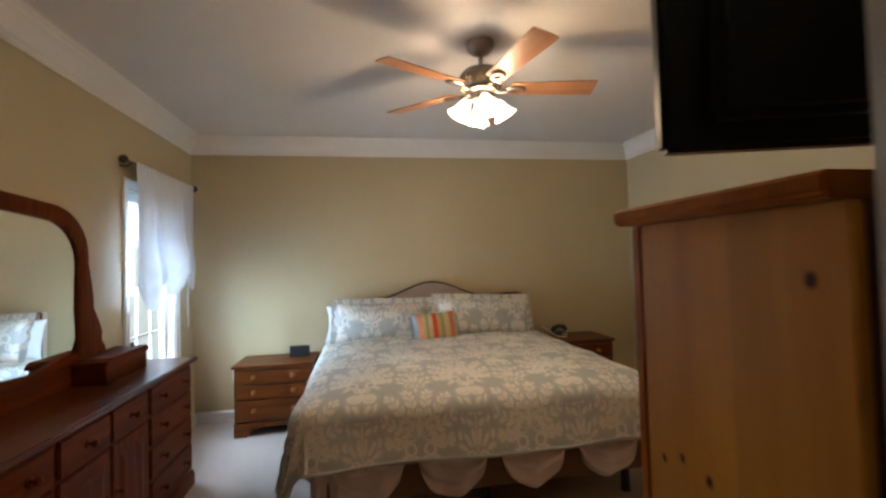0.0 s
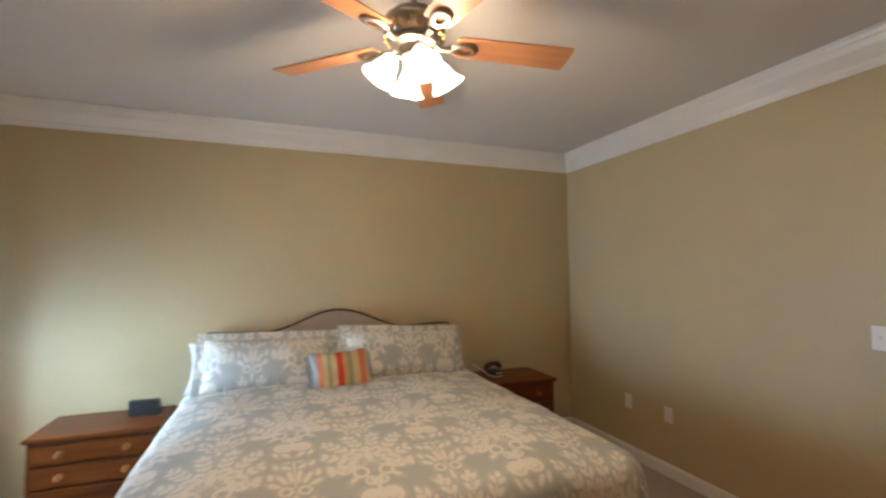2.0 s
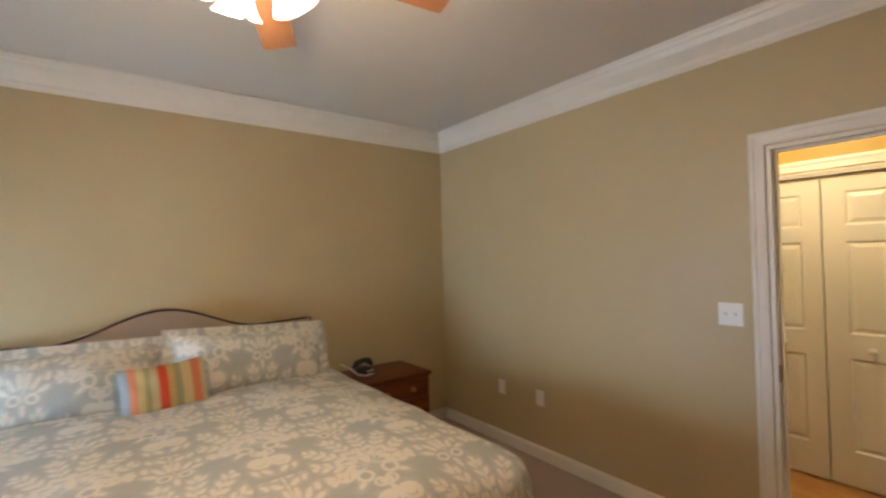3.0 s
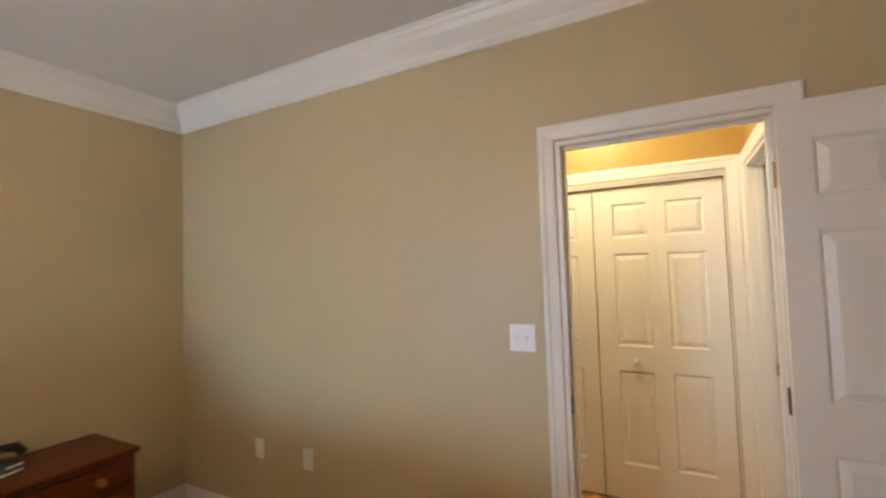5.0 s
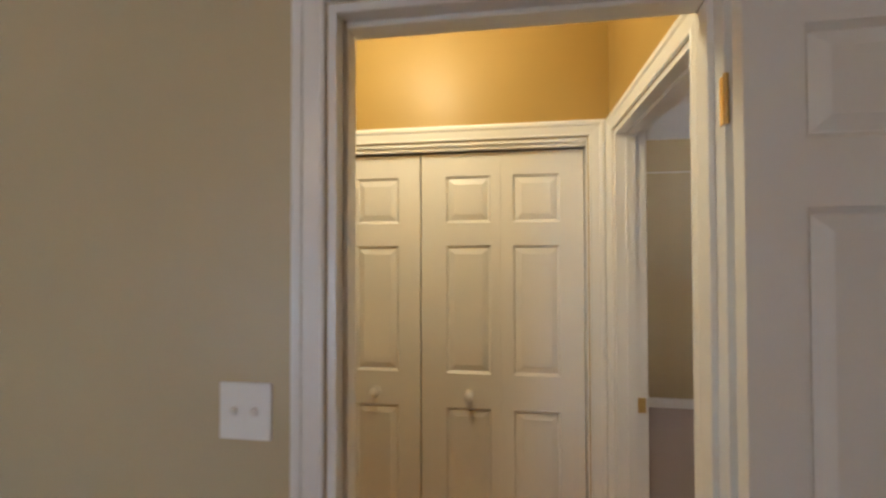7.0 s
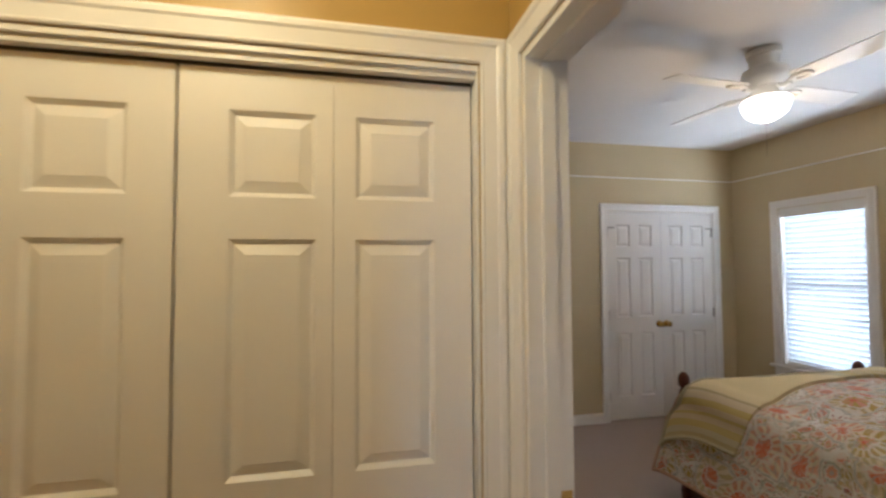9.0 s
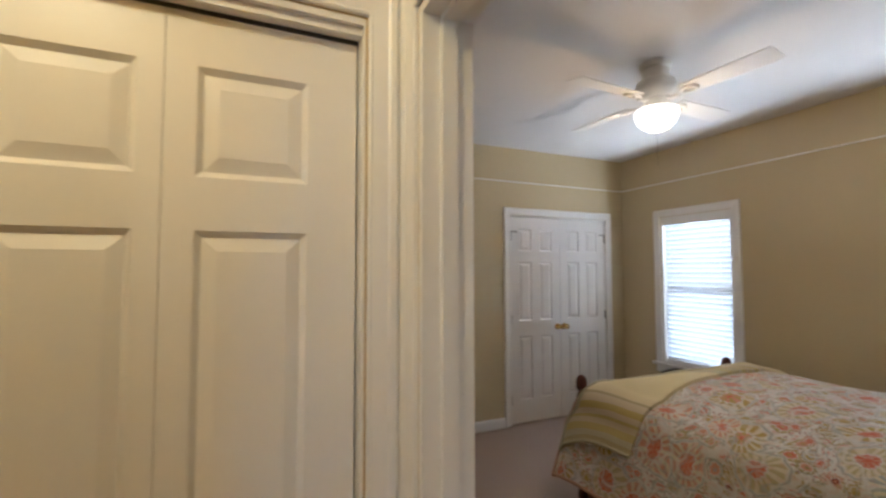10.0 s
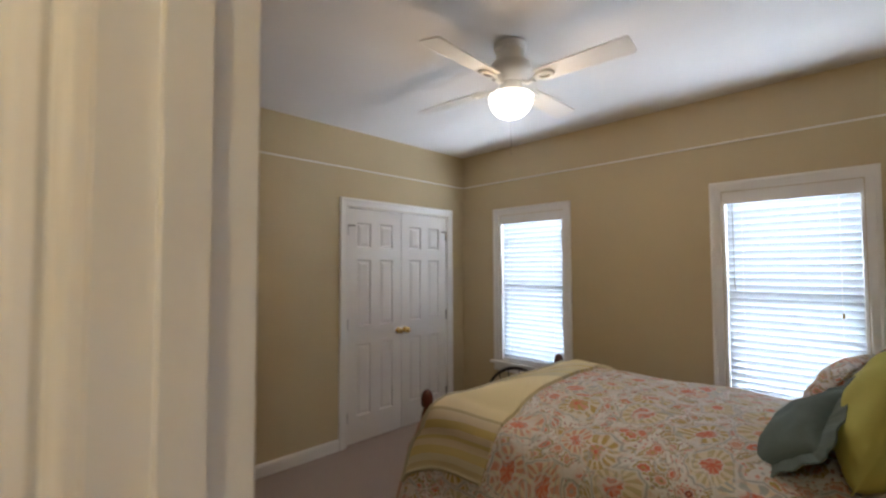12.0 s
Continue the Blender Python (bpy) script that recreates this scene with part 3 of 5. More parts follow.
wall("wall_entry_west", "y", -1.12, -1.0, -1.42, 0.385, [], WALL, WALL, W + "entry passage")
wall("wall_entry_east", "y", 1.40, 1.52, -1.42, 0.385, [], WALL, WALL, W + "entry passage")
wall("wall_entry_south", "x", -1.42, -1.30, -1.0, 1.40, [], WALL, WALL, W + "entry passage")


def slab(name, rects, z0, z1, mat_, label, category):
    bm = bmesh.new()
    for x0, y0, x1, y1 in rects:
        box(x0, y0, z0, x1, y1, z1, bm)
    return structure(part(name, bm, mat_), label, category)


slab("floor_bedroom", [(-1.475, 0.5, 3.085, 4.69), (-0.22, 0.385, 0.605, 0.5), (-1.0, -1.30, 1.40, 0.385), (3.085, 1.285, 3.15, 2.055)], -0.1, 0.0, CARPET, "beige cut-pile bedroom carpet", "carpet")
slab("floor_guest", [(3.20, -2.215, 6.94, 1.14), (3.337, 1.14, 4.125, 1.20), (6.94, -1.965, 7.60, -0.755)], -0.1, 0.0, CARPET, "beige cut-pile guest room carpet", "carpet")
slab("subfloor_hall", [(3.15, 1.20, 4.95, 3.70)], -0.1, -0.022, OAK, "dark subfloor under the hall boards", "floor")
slab("ceiling_bedroom", [(-1.595, -1.42, 3.14, 4.81)], 2.70, 2.80, CEIL, "white matt bedroom ceiling", "ceiling")
slab("ceiling_hall", [(3.14, 1.20, 5.05, 4.81)], 2.70, 2.80, CEIL, "white matt hall ceiling", "ceiling")
slab("ceiling_guest", [(3.14, -2.335, 7.70, 1.20), (5.05, 1.20, 7.7, 1.255)], 2.70, 2.80, CEIL, "white matt guest room ceiling", "ceiling")
GRASS = plain("lawn_grass", (0.06, 0.10, 0.03), 0.9, 0.4, 30.0, 0.5)
slab("ground", [(-300, -300, 300, 300)], -0.9, -0.6, GRASS, "green lawn round the house", "ground")

# glowing sheet outside the bedroom window, painted as overexposed, faintly green daylight
DAYGLOW = plain("glowing_distance", (0.5, 0.55, 0.5), 0.9)
hb = DAYGLOW.node_tree.nodes["Principled BSDF"]
hz = ramp(DAYGLOW.node_tree, noisy(DAYGLOW.node_tree, coords(DAYGLOW.node_tree, (1, 0.5, 0.8)), 0.8, 5), [(0.35, (0.62, 0.80, 0.60)), (0.6, (0.95, 1.0, 1.0))])
DAYGLOW.node_tree.links.new(hz, hb.inputs["Emission Color"])
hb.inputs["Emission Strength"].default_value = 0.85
slab("backdrop", [(-3.6, 1.5, -3.4, 14)], -0.6, 6, DAYGLOW, "glowing sheet painted as overexposed hazy daylight beyond the lawn", "backdrop")

# ---- trim ----
CROWN = [(0.0, 0.165), (0.012, 0.165), (0.014, 0.150), (0.022, 0.146), (0.026, 0.125), (0.048, 0.098), (0.074, 0.070), (0.086, 0.040), (0.096, 0.034), (0.104, 0.014), (0.112, 0.012), (0.112, 0.0)]


def loop_trim(name, rect, profile, z, material, label, category):
    """Moulding round a room: profile of (out from the wall, down from z)."""
    x0, y0, x1, y1 = rect
    bm = bmesh.new()
    rings = [[bm.verts.new(p) for p in ((x0 + d, y0 + d, z - h), (x1 - d, y0 + d, z - h), (x1 - d, y1 - d, z - h), (x0 + d, y1 - d, z - h))] for d, h in profile]
    for a, b in zip(rings, rings[1:]):
        for i in range(4):
            bm.faces.new((a[i], a[(i + 1) % 4], b[(i + 1) % 4], b[i]))
    return structure(part(name, bm, material), label, category)


loop_trim("crown_moulding", (-1.475, 0.5, 3.085, 4.69), CROWN, 2.699, TRIM, "white stepped crown moulding round the bedroom", "moulding")
RAIL = [(0.0, 0.011), (0.004, 0.011), (0.006, 0.007), (0.005, 0.002), (0.0, 0.0)]
loop_trim("picture_rail", (3.20, -2.215, 6.94, 1.14), RAIL, 2.372, TRIM, "thin white picture rail round the guest room", "moulding")
BASEP = [(0.0, 0.0), (0.014, 0.0), (0.014, 0.070), (0.011, 0.082), (0.006, 0.090), (0.0, 0.095)]


def baseboard(a, b, side):
    """From a to b along a wall; side: the way it faces."""
    d = Vector((*b, 0)) - Vector((*a, 0))
    n = Vector((*side, 0))
    bm = bmesh.new()
    A = [bm.verts.new(Vector((*a, z)) + n * o) for o, z in BASEP]
    B = [bm.verts.new(Vector((*b, z)) + n * o) for o, z in BASEP]
    for i in range(len(A)):
        j = (i + 1) % len(A)
        bm.faces.new((A[i], A[j], B[j], B[i]))
    bm.faces.new(A)
    bm.faces.new(B)
    return structure(part("baseboard", bm, TRIM), "white painted wooden baseboard", "baseboard")


for a, b, side in (((-1.475, 0.515), (-1.475, 4.69), (1, 0)), ((-1.461, 4.69), (3.085, 4.69), (0, -1)), ((3.085, 2.13), (3.085, 4.676), (-1, 0)), ((3.085, 0.515), (3.085, 1.21), (-1, 0)),
                   ((-1.475, 0.5), (-0.295, 0.5), (0, 1)), ((0.68, 0.5), (3.085, 0.5), (0, 1)),
                   ((6.94, -0.68), (6.94, 1.14), (-1, 0)), ((6.94, -2.215), (6.94, -2.04), (-1, 0)), ((3.2, -2.215), (6.926, -2.215), (0, 1)), ((3.2, -2.2), (3.2, 1.14), (1, 0)), ((4.2, 1.14), (6.926, 1.14), (0, -1)),
                   ((3.2, 2.13), (3.2, 3.7), (1, 0)), ((4.21, 2.92), (4.21, 3.7), (-1, 0)), ((3.214, 3.7), (4.196, 3.7), (0, -1))):
    baseboard(a, b, side)

CASING = [(0.004, 0.0), (0.004, 0.010), (0.009, 0.0125), (0.013, 0.0105), (0.046, 0.0145), (0.052, 0.019), (0.064, 0.020), (0.068, 0.017), (0.072, 0.016), (0.072, 0.0)]


def casing(along, plane, out, a0, a1, z1, parent, z0=0.0, sill=False, name="casing"):
    """Moulded casing round an opening: two legs and a head, mitred. out: +1 or -1, the way it stands off the wall."""
    bm = bmesh.new()
    P = (lambda a, p, z: (a, p, z)) if along == "x" else (lambda a, p, z: (p, a, z))
    rows = []
    for o, d in CASING:
        p = plane + out * d
        rows.append([bm.verts.new(P(*q)) for q in ((a0 - o, p, z0), (a0 - o, p, z1 + o), (a1 + o, p, z1 + o), (a1 + o, p, z0))])
    for r, s in zip(rows, rows[1:]):
        for i in range(3):
            bm.faces.new((r[i], r[i + 1], s[i + 1], s[i]))
    for end in (0, 3):
        bm.faces.new([r[end] for r in rows])
    return part(name, bm, TRIM, parent)


def jamb(along, p0, p1, a0, a1, z1, parent, stop=None):
    """Boards lining an opening, with a door stop."""
    P = (lambda a0_, q0, z0_, a1_, q1, z1_, bm: box(a0_, q0, z0_, a1_, q1, z1_, bm)) if along == "x" else (lambda a0_, q0, z0_, a1_, q1, z1_, bm: box(q0, a0_, z0_, q1, a1_, z1_, bm))
    t = 0.018
    bm = bmesh.new()
    P(a0, p0, 0, a0 + t, p1, z1, bm)
    P(a1 - t, p0, 0, a1, p1, z1, bm)
    P(a0 + t, p0, z1 - t, a1 - t, p1, z1, bm)
    part("jamb", bm, TRIM, parent)
    if stop:
        s = bmesh.new()
        P(a0 + t, stop[0], 0, a0 + t + 0.011, stop[1], z1 - t, s)
        P(a1 - t - 0.011, stop[0], 0, a1 - t, stop[1], z1 - t, s)
        P(a0 + t + 0.011, stop[0], z1 - t - 0.011, a1 - t - 0.011, stop[1], z1 - t, s)
        part("door_stop", s, TRIM, parent)


# ---- doors ----
def panel_mesh(w, h, t):
    """A raised field with sloping sides, both faces."""
    bm = bmesh.new()
    e = 0.028
    for s in (-1, 1):
        a = [bm.verts.new(p) for p in ((-w / 2, s * t * 0.12, -h / 2), (w / 2, s * t * 0.12, -h / 2), (w / 2, s * t * 0.12, h / 2), (-w / 2, s * t * 0.12, h / 2))]
        b = [bm.verts.new(p) for p in ((-w / 2 + e, s * t * 0.43, -h / 2 + e), (w / 2 - e, s * t * 0.43, -h / 2 + e), (w / 2 - e, s * t * 0.43, h / 2 - e), (-w / 2 + e, s * t * 0.43, h / 2 - e))]
        for i in range(4):
            bm.faces.new((a[i], a[(i + 1) % 4], b[(i + 1) % 4], b[i]))
        bm.faces.new(b)
    bmesh.ops.recalc_face_normals(bm, faces=bm.faces)
    return bm


def leaf_frame(w, h, t, cols, rows, chamfer=0.012):
    """Stiles and rails of a door in the x-z plane from x = 0 to w, with sloping edges round each panel."""
    xs = sorted({0.0, w, *[v for c in cols for v in c]})
    zs = sorted({0.0, h, *[v for r in rows for v in r]})
    bm = bmesh.new()
    hole = lambda i, k: any(abs(c[0] - xs[i]) < 1e-6 for c in cols) and any(abs(r[0] - zs[k]) < 1e-6 for r in rows)
    for s in (-1, 1):
        y = s * t / 2
        for i in range(len(xs) - 1):
            for k in range(len(zs) - 1):
                a, b, c, d = xs[i], xs[i + 1], zs[k], zs[k + 1]
                if hole(i, k):
                    o = [(a, y, c), (b, y, c), (b, y, d), (a, y, d)]
                    q = [(a + chamfer, s * t * 0.12, c + chamfer), (b - chamfer, s * t * 0.12, c + chamfer), (b - chamfer, s * t * 0.12, d - chamfer), (a + chamfer, s * t * 0.12, d - chamfer)]
                    for n in range(4):
                        bm.faces.new([bm.verts.new(p) for p in (o[n], o[(n + 1) % 4], q[(n + 1) % 4], q[n])])
                else:
                    bm.faces.new([bm.verts.new(p) for p in ((a, y, c), (b, y, c), (b, y, d), (a, y, d))])
    for p in (((0, -1), (0, 1)), ((w, -1), (w, 1))):
        x = p[0][0]
        bm.faces.new([bm.verts.new(q) for q in ((x, -t / 2, 0), (x, t / 2, 0), (x, t / 2, h), (x, -t / 2, h))])
    for z in (0, h):
        bm.faces.new([bm.verts.new(q) for q in ((0, -t / 2, z), (w, -t / 2, z), (w, t / 2, z), (0, t / 2, z))])
    bmesh.ops.remove_doubles(bm, verts=bm.verts, dist=1e-5)
    return bm


ROWS3 = [(0.22, 0.83), (0.985, 1.565), (1.672, 1.89)]
LEAVES = {}


def leaf(w, h, t, cols, parent, m, name="door_leaf", rows=ROWS3):
    """A moulded panel door leaf; parts: frame and raised panels."""
    key = (w, h, tuple(cols))
    ob = None
    if key not in LEAVES:
        ob = part(name, leaf_frame(w, h, t, cols, rows), DOORP, parent)
        LEAVES[key] = (ob, {})
    else:
        ob = again(LEAVES[key][0], name, parent, Matrix())
    ob.matrix_basis = m
    made = LEAVES[key][1]
    for c in cols:
        for r in rows:
            pw, ph = c[1] - c[0] - 0.024, r[1] - r[0] - 0.024
            at = pose((c[0] + c[1]) / 2, 0, (r[0] + r[1]) / 2)
            k = (round(pw, 4), round(ph, 4))
            if k in made:
                again(made[k], "panel", ob, at)
            else:
                made[k] = part("panel", panel_mesh(pw, ph, t), DOORP, ob)
                made[k].matrix_basis = at
    return ob


def hinge(parent, m, metal=BRASS):
    h = part("hinge", tube([(0, 0, -0.045), (0, 0, 0.045)], 0.005, 10, box(-0.001, 0.0, -0.044, 0.001, 0.022, 0.044)), metal, parent, "tarnished brass hinge")
    h.matrix_basis = m
    return h


KNOB = [(0.0, 0.0), (0.032, 0.0), (0.032, 0.004), (0.012, 0.009), (0.010, 0.025), (0.018, 0.033), (0.027, 0.044), (0.026, 0.056), (0.016, 0.064), (0.0, 0.066)]


def knob(parent, m, material=BRASS, label="round brass knob", scale=1.0):
    k = part("knob", lathe([(r * scale, z * scale) for r, z in KNOB], 20), material, parent, label, smooth=True)
    k.matrix_basis = m
    return k


SIX = [(0.092, 0.285), (0.477, 0.67)]
# bedroom door, folded back flat against the wall
d1 = thing("door_1", pose(3.10, 1.285, 0), "white six-panel door folded open against the tan wall", "door", kind="structure")
d1.matrix_world = Matrix()
jamb("y", 3.0845, 3.2005, 1.285, 2.055, 2.04, d1, (3.125, 3.16))
casing("y", 3.085, -1, 1.285, 2.055, 2.04, d1)
casing("y", 3.20, 1, 1.285, 2.055, 2.04, d1)
l1 = leaf(0.762, 2.02, 0.035, SIX, d1, pose(3.041, 1.302, 0.012, 0, 0, -90.6), rows=[(0.22, 0.87), (1.03, 1.588), (1.698, 1.89)])
for z in (1.80, 1.03, 0.27):
    hinge(d1, pose(3.0745, 1.3055, z, 0, 0, -90), BRASS if z > 1.5 else STEEL)
knob(l1, pose(0.70, -0.0175, 0.91, 90, 0, 0))
part("strike_plate", box(3.098, 2.0345, 0.885, 3.124, 2.0365, 0.965), STEEL, d1, "dark strike plate")
# guest room door
d2 = thing("door_2", Matrix(), "white six-panel door standing open into the guest room", "door", kind="structure")
jamb("x", 1.1395, 1.2555, 3.337, 4.125, 2.04, d2, (1.18, 1.215))
casing("x", 1.255, 1, 3.337, 4.125, 2.04, d2)
casing("x", 1.14, -1, 3.337, 4.125, 2.04, d2)
l2 = leaf(0.735, 2.02, 0.035, [(0.11, 0.31), (0.41, 0.61)], d2, pose(3.362, 1.115, 0.012, 0, 0, -95))
knob(l2, pose(0.66, 0.0175, 0.91, -90, 0, 0))
part("strike_plate", lathe([(0.0, 0), (0.006, 0), (0.006, 0.003), (0, 0.003)], 10, box(4.1045, 1.146, 0.89, 4.1065, 1.176, 0.95)), BRASS, d2, "brass strike plate")
# entry doorway
d3 = thing("doorway_1", Matrix(), "white cased doorway without a door", "doorway", kind="structure")
jamb("x", 0.3845, 0.5005, -0.22, 0.605, 2.04, d3)
casing("x", 0.50, 1, -0.22, 0.605, 2.04, d3)
casing("x", 0.385, -1, -0.22, 0.605, 2.04, d3)
# hall closet
bf = thing("closet_door", Matrix(), "cream-white bifold closet doors with raised panels, closed", "closet door", kind="structure")
casing("y", 4.21, -1, 1.346, 2.845, 2.04, bf)
bm = box(4.2095, 1.346, 0, 4.3255, 1.352, 2.04)
box(4.2095, 2.839, 0, 4.3255, 2.845, 2.04, bm)
box(4.2095, 1.352, 2.025, 4.3255, 2.839, 2.04, bm)
box(4.222, 1.352, 2.007, 4.250, 2.839, 2.025, bm)
part("jamb", bm, TRIM, bf)
part("track", box(4.262, 1.352, 2.003, 4.292, 2.839, 2.025), STEEL, bf, "dark steel top track")
LW = 0.367
BIROWS = [(0.22, 0.81), (0.966, 1.557), (1.662, 1.880)]
for y, flip in ((1.357 + LW, True), (1.3585 + 2 * LW, False), (2.0995 + LW, True), (2.101 + 2 * LW, False)):
    cols = [(0.055, 0.264)] if flip else [(LW - 0.252, LW - 0.043)]
    lf = leaf(LW, 1.985, 0.030, cols, bf, pose(4.270, y, 0.014, 0, 0, -90), "bifold_leaf", BIROWS)
for y in (1.872, 2.313):
    knob(bf, pose(4.2545, y, 0.885, 0, -90, 0), WHITEP, "small white wooden knob", 0.75)
# guest closet
gc = thing("closet_door", Matrix(), "white double six-panel closet doors, closed, with brass knobs", "closet door", kind="structure")
casing("y", 6.94, -1, -1.965, -0.755, 2.035, gc)
bm = box(6.9395, -1.965, 0, 7.0605, -1.957, 2.035)
box(6.9395, -0.763, 0, 7.0605, -0.755, 2.035, bm)
box(6.9395, -1.957, 2.027, 7.0605, -0.763, 2.035, bm)
part("jamb", bm, TRIM, gc)
CL = [(0.098, 0.248), (0.345, 0.495)]
leaf(0.593, 2.010, 0.035, CL, gc, pose(6.968, -0.765, 0.012, 0, 0, -90))
leaf(0.593, 2.010, 0.035, CL, gc, pose(6.968, -1.362, 0.012, 0, 0, -90))
for y in (-1.318, -1.402):
    knob(gc, pose(6.951, y, 0.92, 0, -90, 0))
for y, s in ((-0.764, -1), (-1.956, 1)):
    for z in (1.83, 1.02, 0.24):
        part("hinge", tube([(6.946, y, z - 0.045), (6.946, y, z + 0.045)], 0.007, 10), STEEL, gc, "dull bronze hinge")
    part("catch", box(6.936, min(y, y + s * 0.07), 1.868, 6.946, max(y, y + s * 0.07), 1.878), STEEL, gc, "dark hinge-pin door stop")


# ---- windows ----
def window(name, along, plane, out, a0, a1, z0, z1, grid, label):
    """A double-hung window in its wall. plane: the room side of the wall; out: the way outdoors."""
    th = thing(name, Matrix(), label, "window", kind="structure")
    B = (lambda a, p, z, a_, p_, z_: box(a, p, z, a_, p_, z_)) if along == "x" else (lambda a, p, z, a_, p_, z_: box(p, a, z, p_, a_, z_))
    o = lambda d: plane + out * d
    casing(along, plane, -out, a0, a1, z1, th, z0)
    fr = bmesh.new()
    for q in ((a0, z0, a0 + 0.016, z1), (a1 - 0.016, z0, a1, z1), (a0 + 0.016, z1 - 0.016, a1 - 0.016, z1)):
        p = B(q[0], o(0.001), q[1], q[2], o(0.119), q[3])
        me = bpy.data.meshes.new("tmp")
        p.to_mesh(me)
        fr.from_mesh(me)
        p.free()
        bpy.data.meshes.remove(me)
    part("window_frame", fr, TRIM, th)
    part("window_sill", B(a0 - 0.10, o(-0.045), z0 - 0.024, a1 + 0.10, o(-0.0005), z0), TRIM, th, bevel=0.004)
    part("inner_sill", B(a0, o(0.0005), z0 - 0.002, a1, o(0.119), z0 + 0.012), TRIM, th)
    part("apron", B(a0 - 0.07, o(-0.016), z0 - 0.094, a1 + 0.07, o(-0.0005), z0 - 0.0245), TRIM, th, bevel=0.003)
    mid = (z0 + z1) / 2
    for d, lo, hi in ((0.074, z0 + 0.012, mid + 0.018), (0.100, mid - 0.018, z1 - 0.016)):
        sash = thing("sash", Matrix(), "", "")
        sash.parent = th
        s = 0.04
        A0, A1 = a0 + 0.018, a1 - 0.018
        for q in ((A0, lo, A0 + s, hi), (A1 - s, lo, A1, hi), (A0 + s, lo, A1 - s, lo + s), (A0 + s, hi - s, A1 - s, hi)):
            part("rail", B(q[0], o(d - 0.012), q[1], q[2], o(d + 0.012), q[3]), TRIM, sash)
        pane = part("pane", B(A0 + s - 0.004, o(d - 0.002), lo + s - 0.004, A1 - s + 0.004, o(d + 0.002), hi - s + 0.004), GLASS, sash)
        pane.visible_shadow = False
        for g in range(1, grid[0]):
            a = A0 + s + (A1 - A0 - 2 * s) * g / grid[0]
            part("muntin", B(a - 0.008, o(d - 0.009), lo + s, a + 0.008, o(d + 0.009), hi - s), TRIM, sash)
        for g in range(1, grid[1]):
            z = lo + s + (hi - lo - 2 * s) * g / grid[1]
            part("muntin", B(A0 + s, o(d - 0.008), z - 0.008, A1 - s, o(d + 0.008), z + 0.008), TRIM, sash)
    return th


window("window_1", "y", -1.475, -1, 3.545, 4.285, 0.58, 2.02, (3, 2), "white double-hung window with muntins beside the bed")
window("window_2", "x", -2.215, -1, 5.723, 6.44, 0.58, 2.02, (1, 1), "white double-hung window behind lowered blinds")
window("window_3", "x", -2.215, -1, 3.785, 4.50, 0.58, 2.02, (1, 1), "white double-hung window behind lowered blinds")


def blind(m, w, top, bottom, count, label, tilt=77):
    """Wide-slat blind, its plane at y = 0, the room towards +y."""
    th = thing("window_blind", m, label, "blind", "window blinds")
    part("headrail", box(-w / 2, -0.025, top - 0.05, w / 2, 0.028, top), WHITEP, th, bevel=0.004)
    part("valance", box(-w / 2 - 0.004, 0.029, top - 0.066, w / 2 + 0.004, 0.037, top + 0.002), WHITEP, th, bevel=0.003)
    fn = lambda u, v: ((u - 0.5) * (w - 0.002), (v - 0.5) * 0.049, 0.004 * (1 - (2 * v - 1) ** 2))
    first = None
    for i in range(count):
        z = bottom + 0.03 + (top - 0.072 - bottom) * i / max(count - 1, 1)
        at = pose(0, 0, z, tilt + 2.5 * math.sin(i * 2.7), 0, 0.25 * math.sin(i * 1.9))
        if first is None:
            first = part("slat", sheet(fn, 1, 5, 0.0025), SLATM, th, smooth=True)
            first.matrix_basis = at
        else:
            again(first, "slat", th, at)
    part("bottom_rail", box(-w / 2 + 0.005, -0.025, bottom, w / 2 - 0.005, 0.025, bottom + 0.016), WHITEP, th, bevel=0.004)
    for x in (-w * 0.36, w * 0.36):
        part("ladder_cord", tube([(x, 0.027, bottom + 0.01), (x, 0.027, top - 0.05)], 0.0012, 6), WHITEP, th)
    return th


for x, w, wand in ((6.0815, 0.682, False), (4.1425, 0.680, True)):
    b = blind(pose(x, -2.252, 0), w, 2.003, 0.597, 30, "white two-inch slatted blind lowered in a window")
    if wand:
        part("wand", tube([(w / 2 - 0.045, 0.045, 1.93), (w / 2 - 0.05, 0.047, 1.35)], 0.0025, 8), STEEL, b, "thin tilt wand")
        part("cord_tassel", lathe([(0.0, 0), (0.008, 0.0), (0.005, 0.03), (0.0, 0.032)], 10, at=(-w / 2 + 0.09, 0.046, 1.20)), BRASS, b, "small wooden cord tassel")
        part("pull_cord", tube([(-w / 2 + 0.09, 0.046, 1.93), (-w / 2 + 0.09, 0.046, 1.23)], 0.0012, 6), WHITEP, b)
blind(pose(-1.512, 3.915, 0, 0, 0, -90), 0.70, 1.995, 1.68, 14, "white slatted blind raised high in the bedroom window", 8)


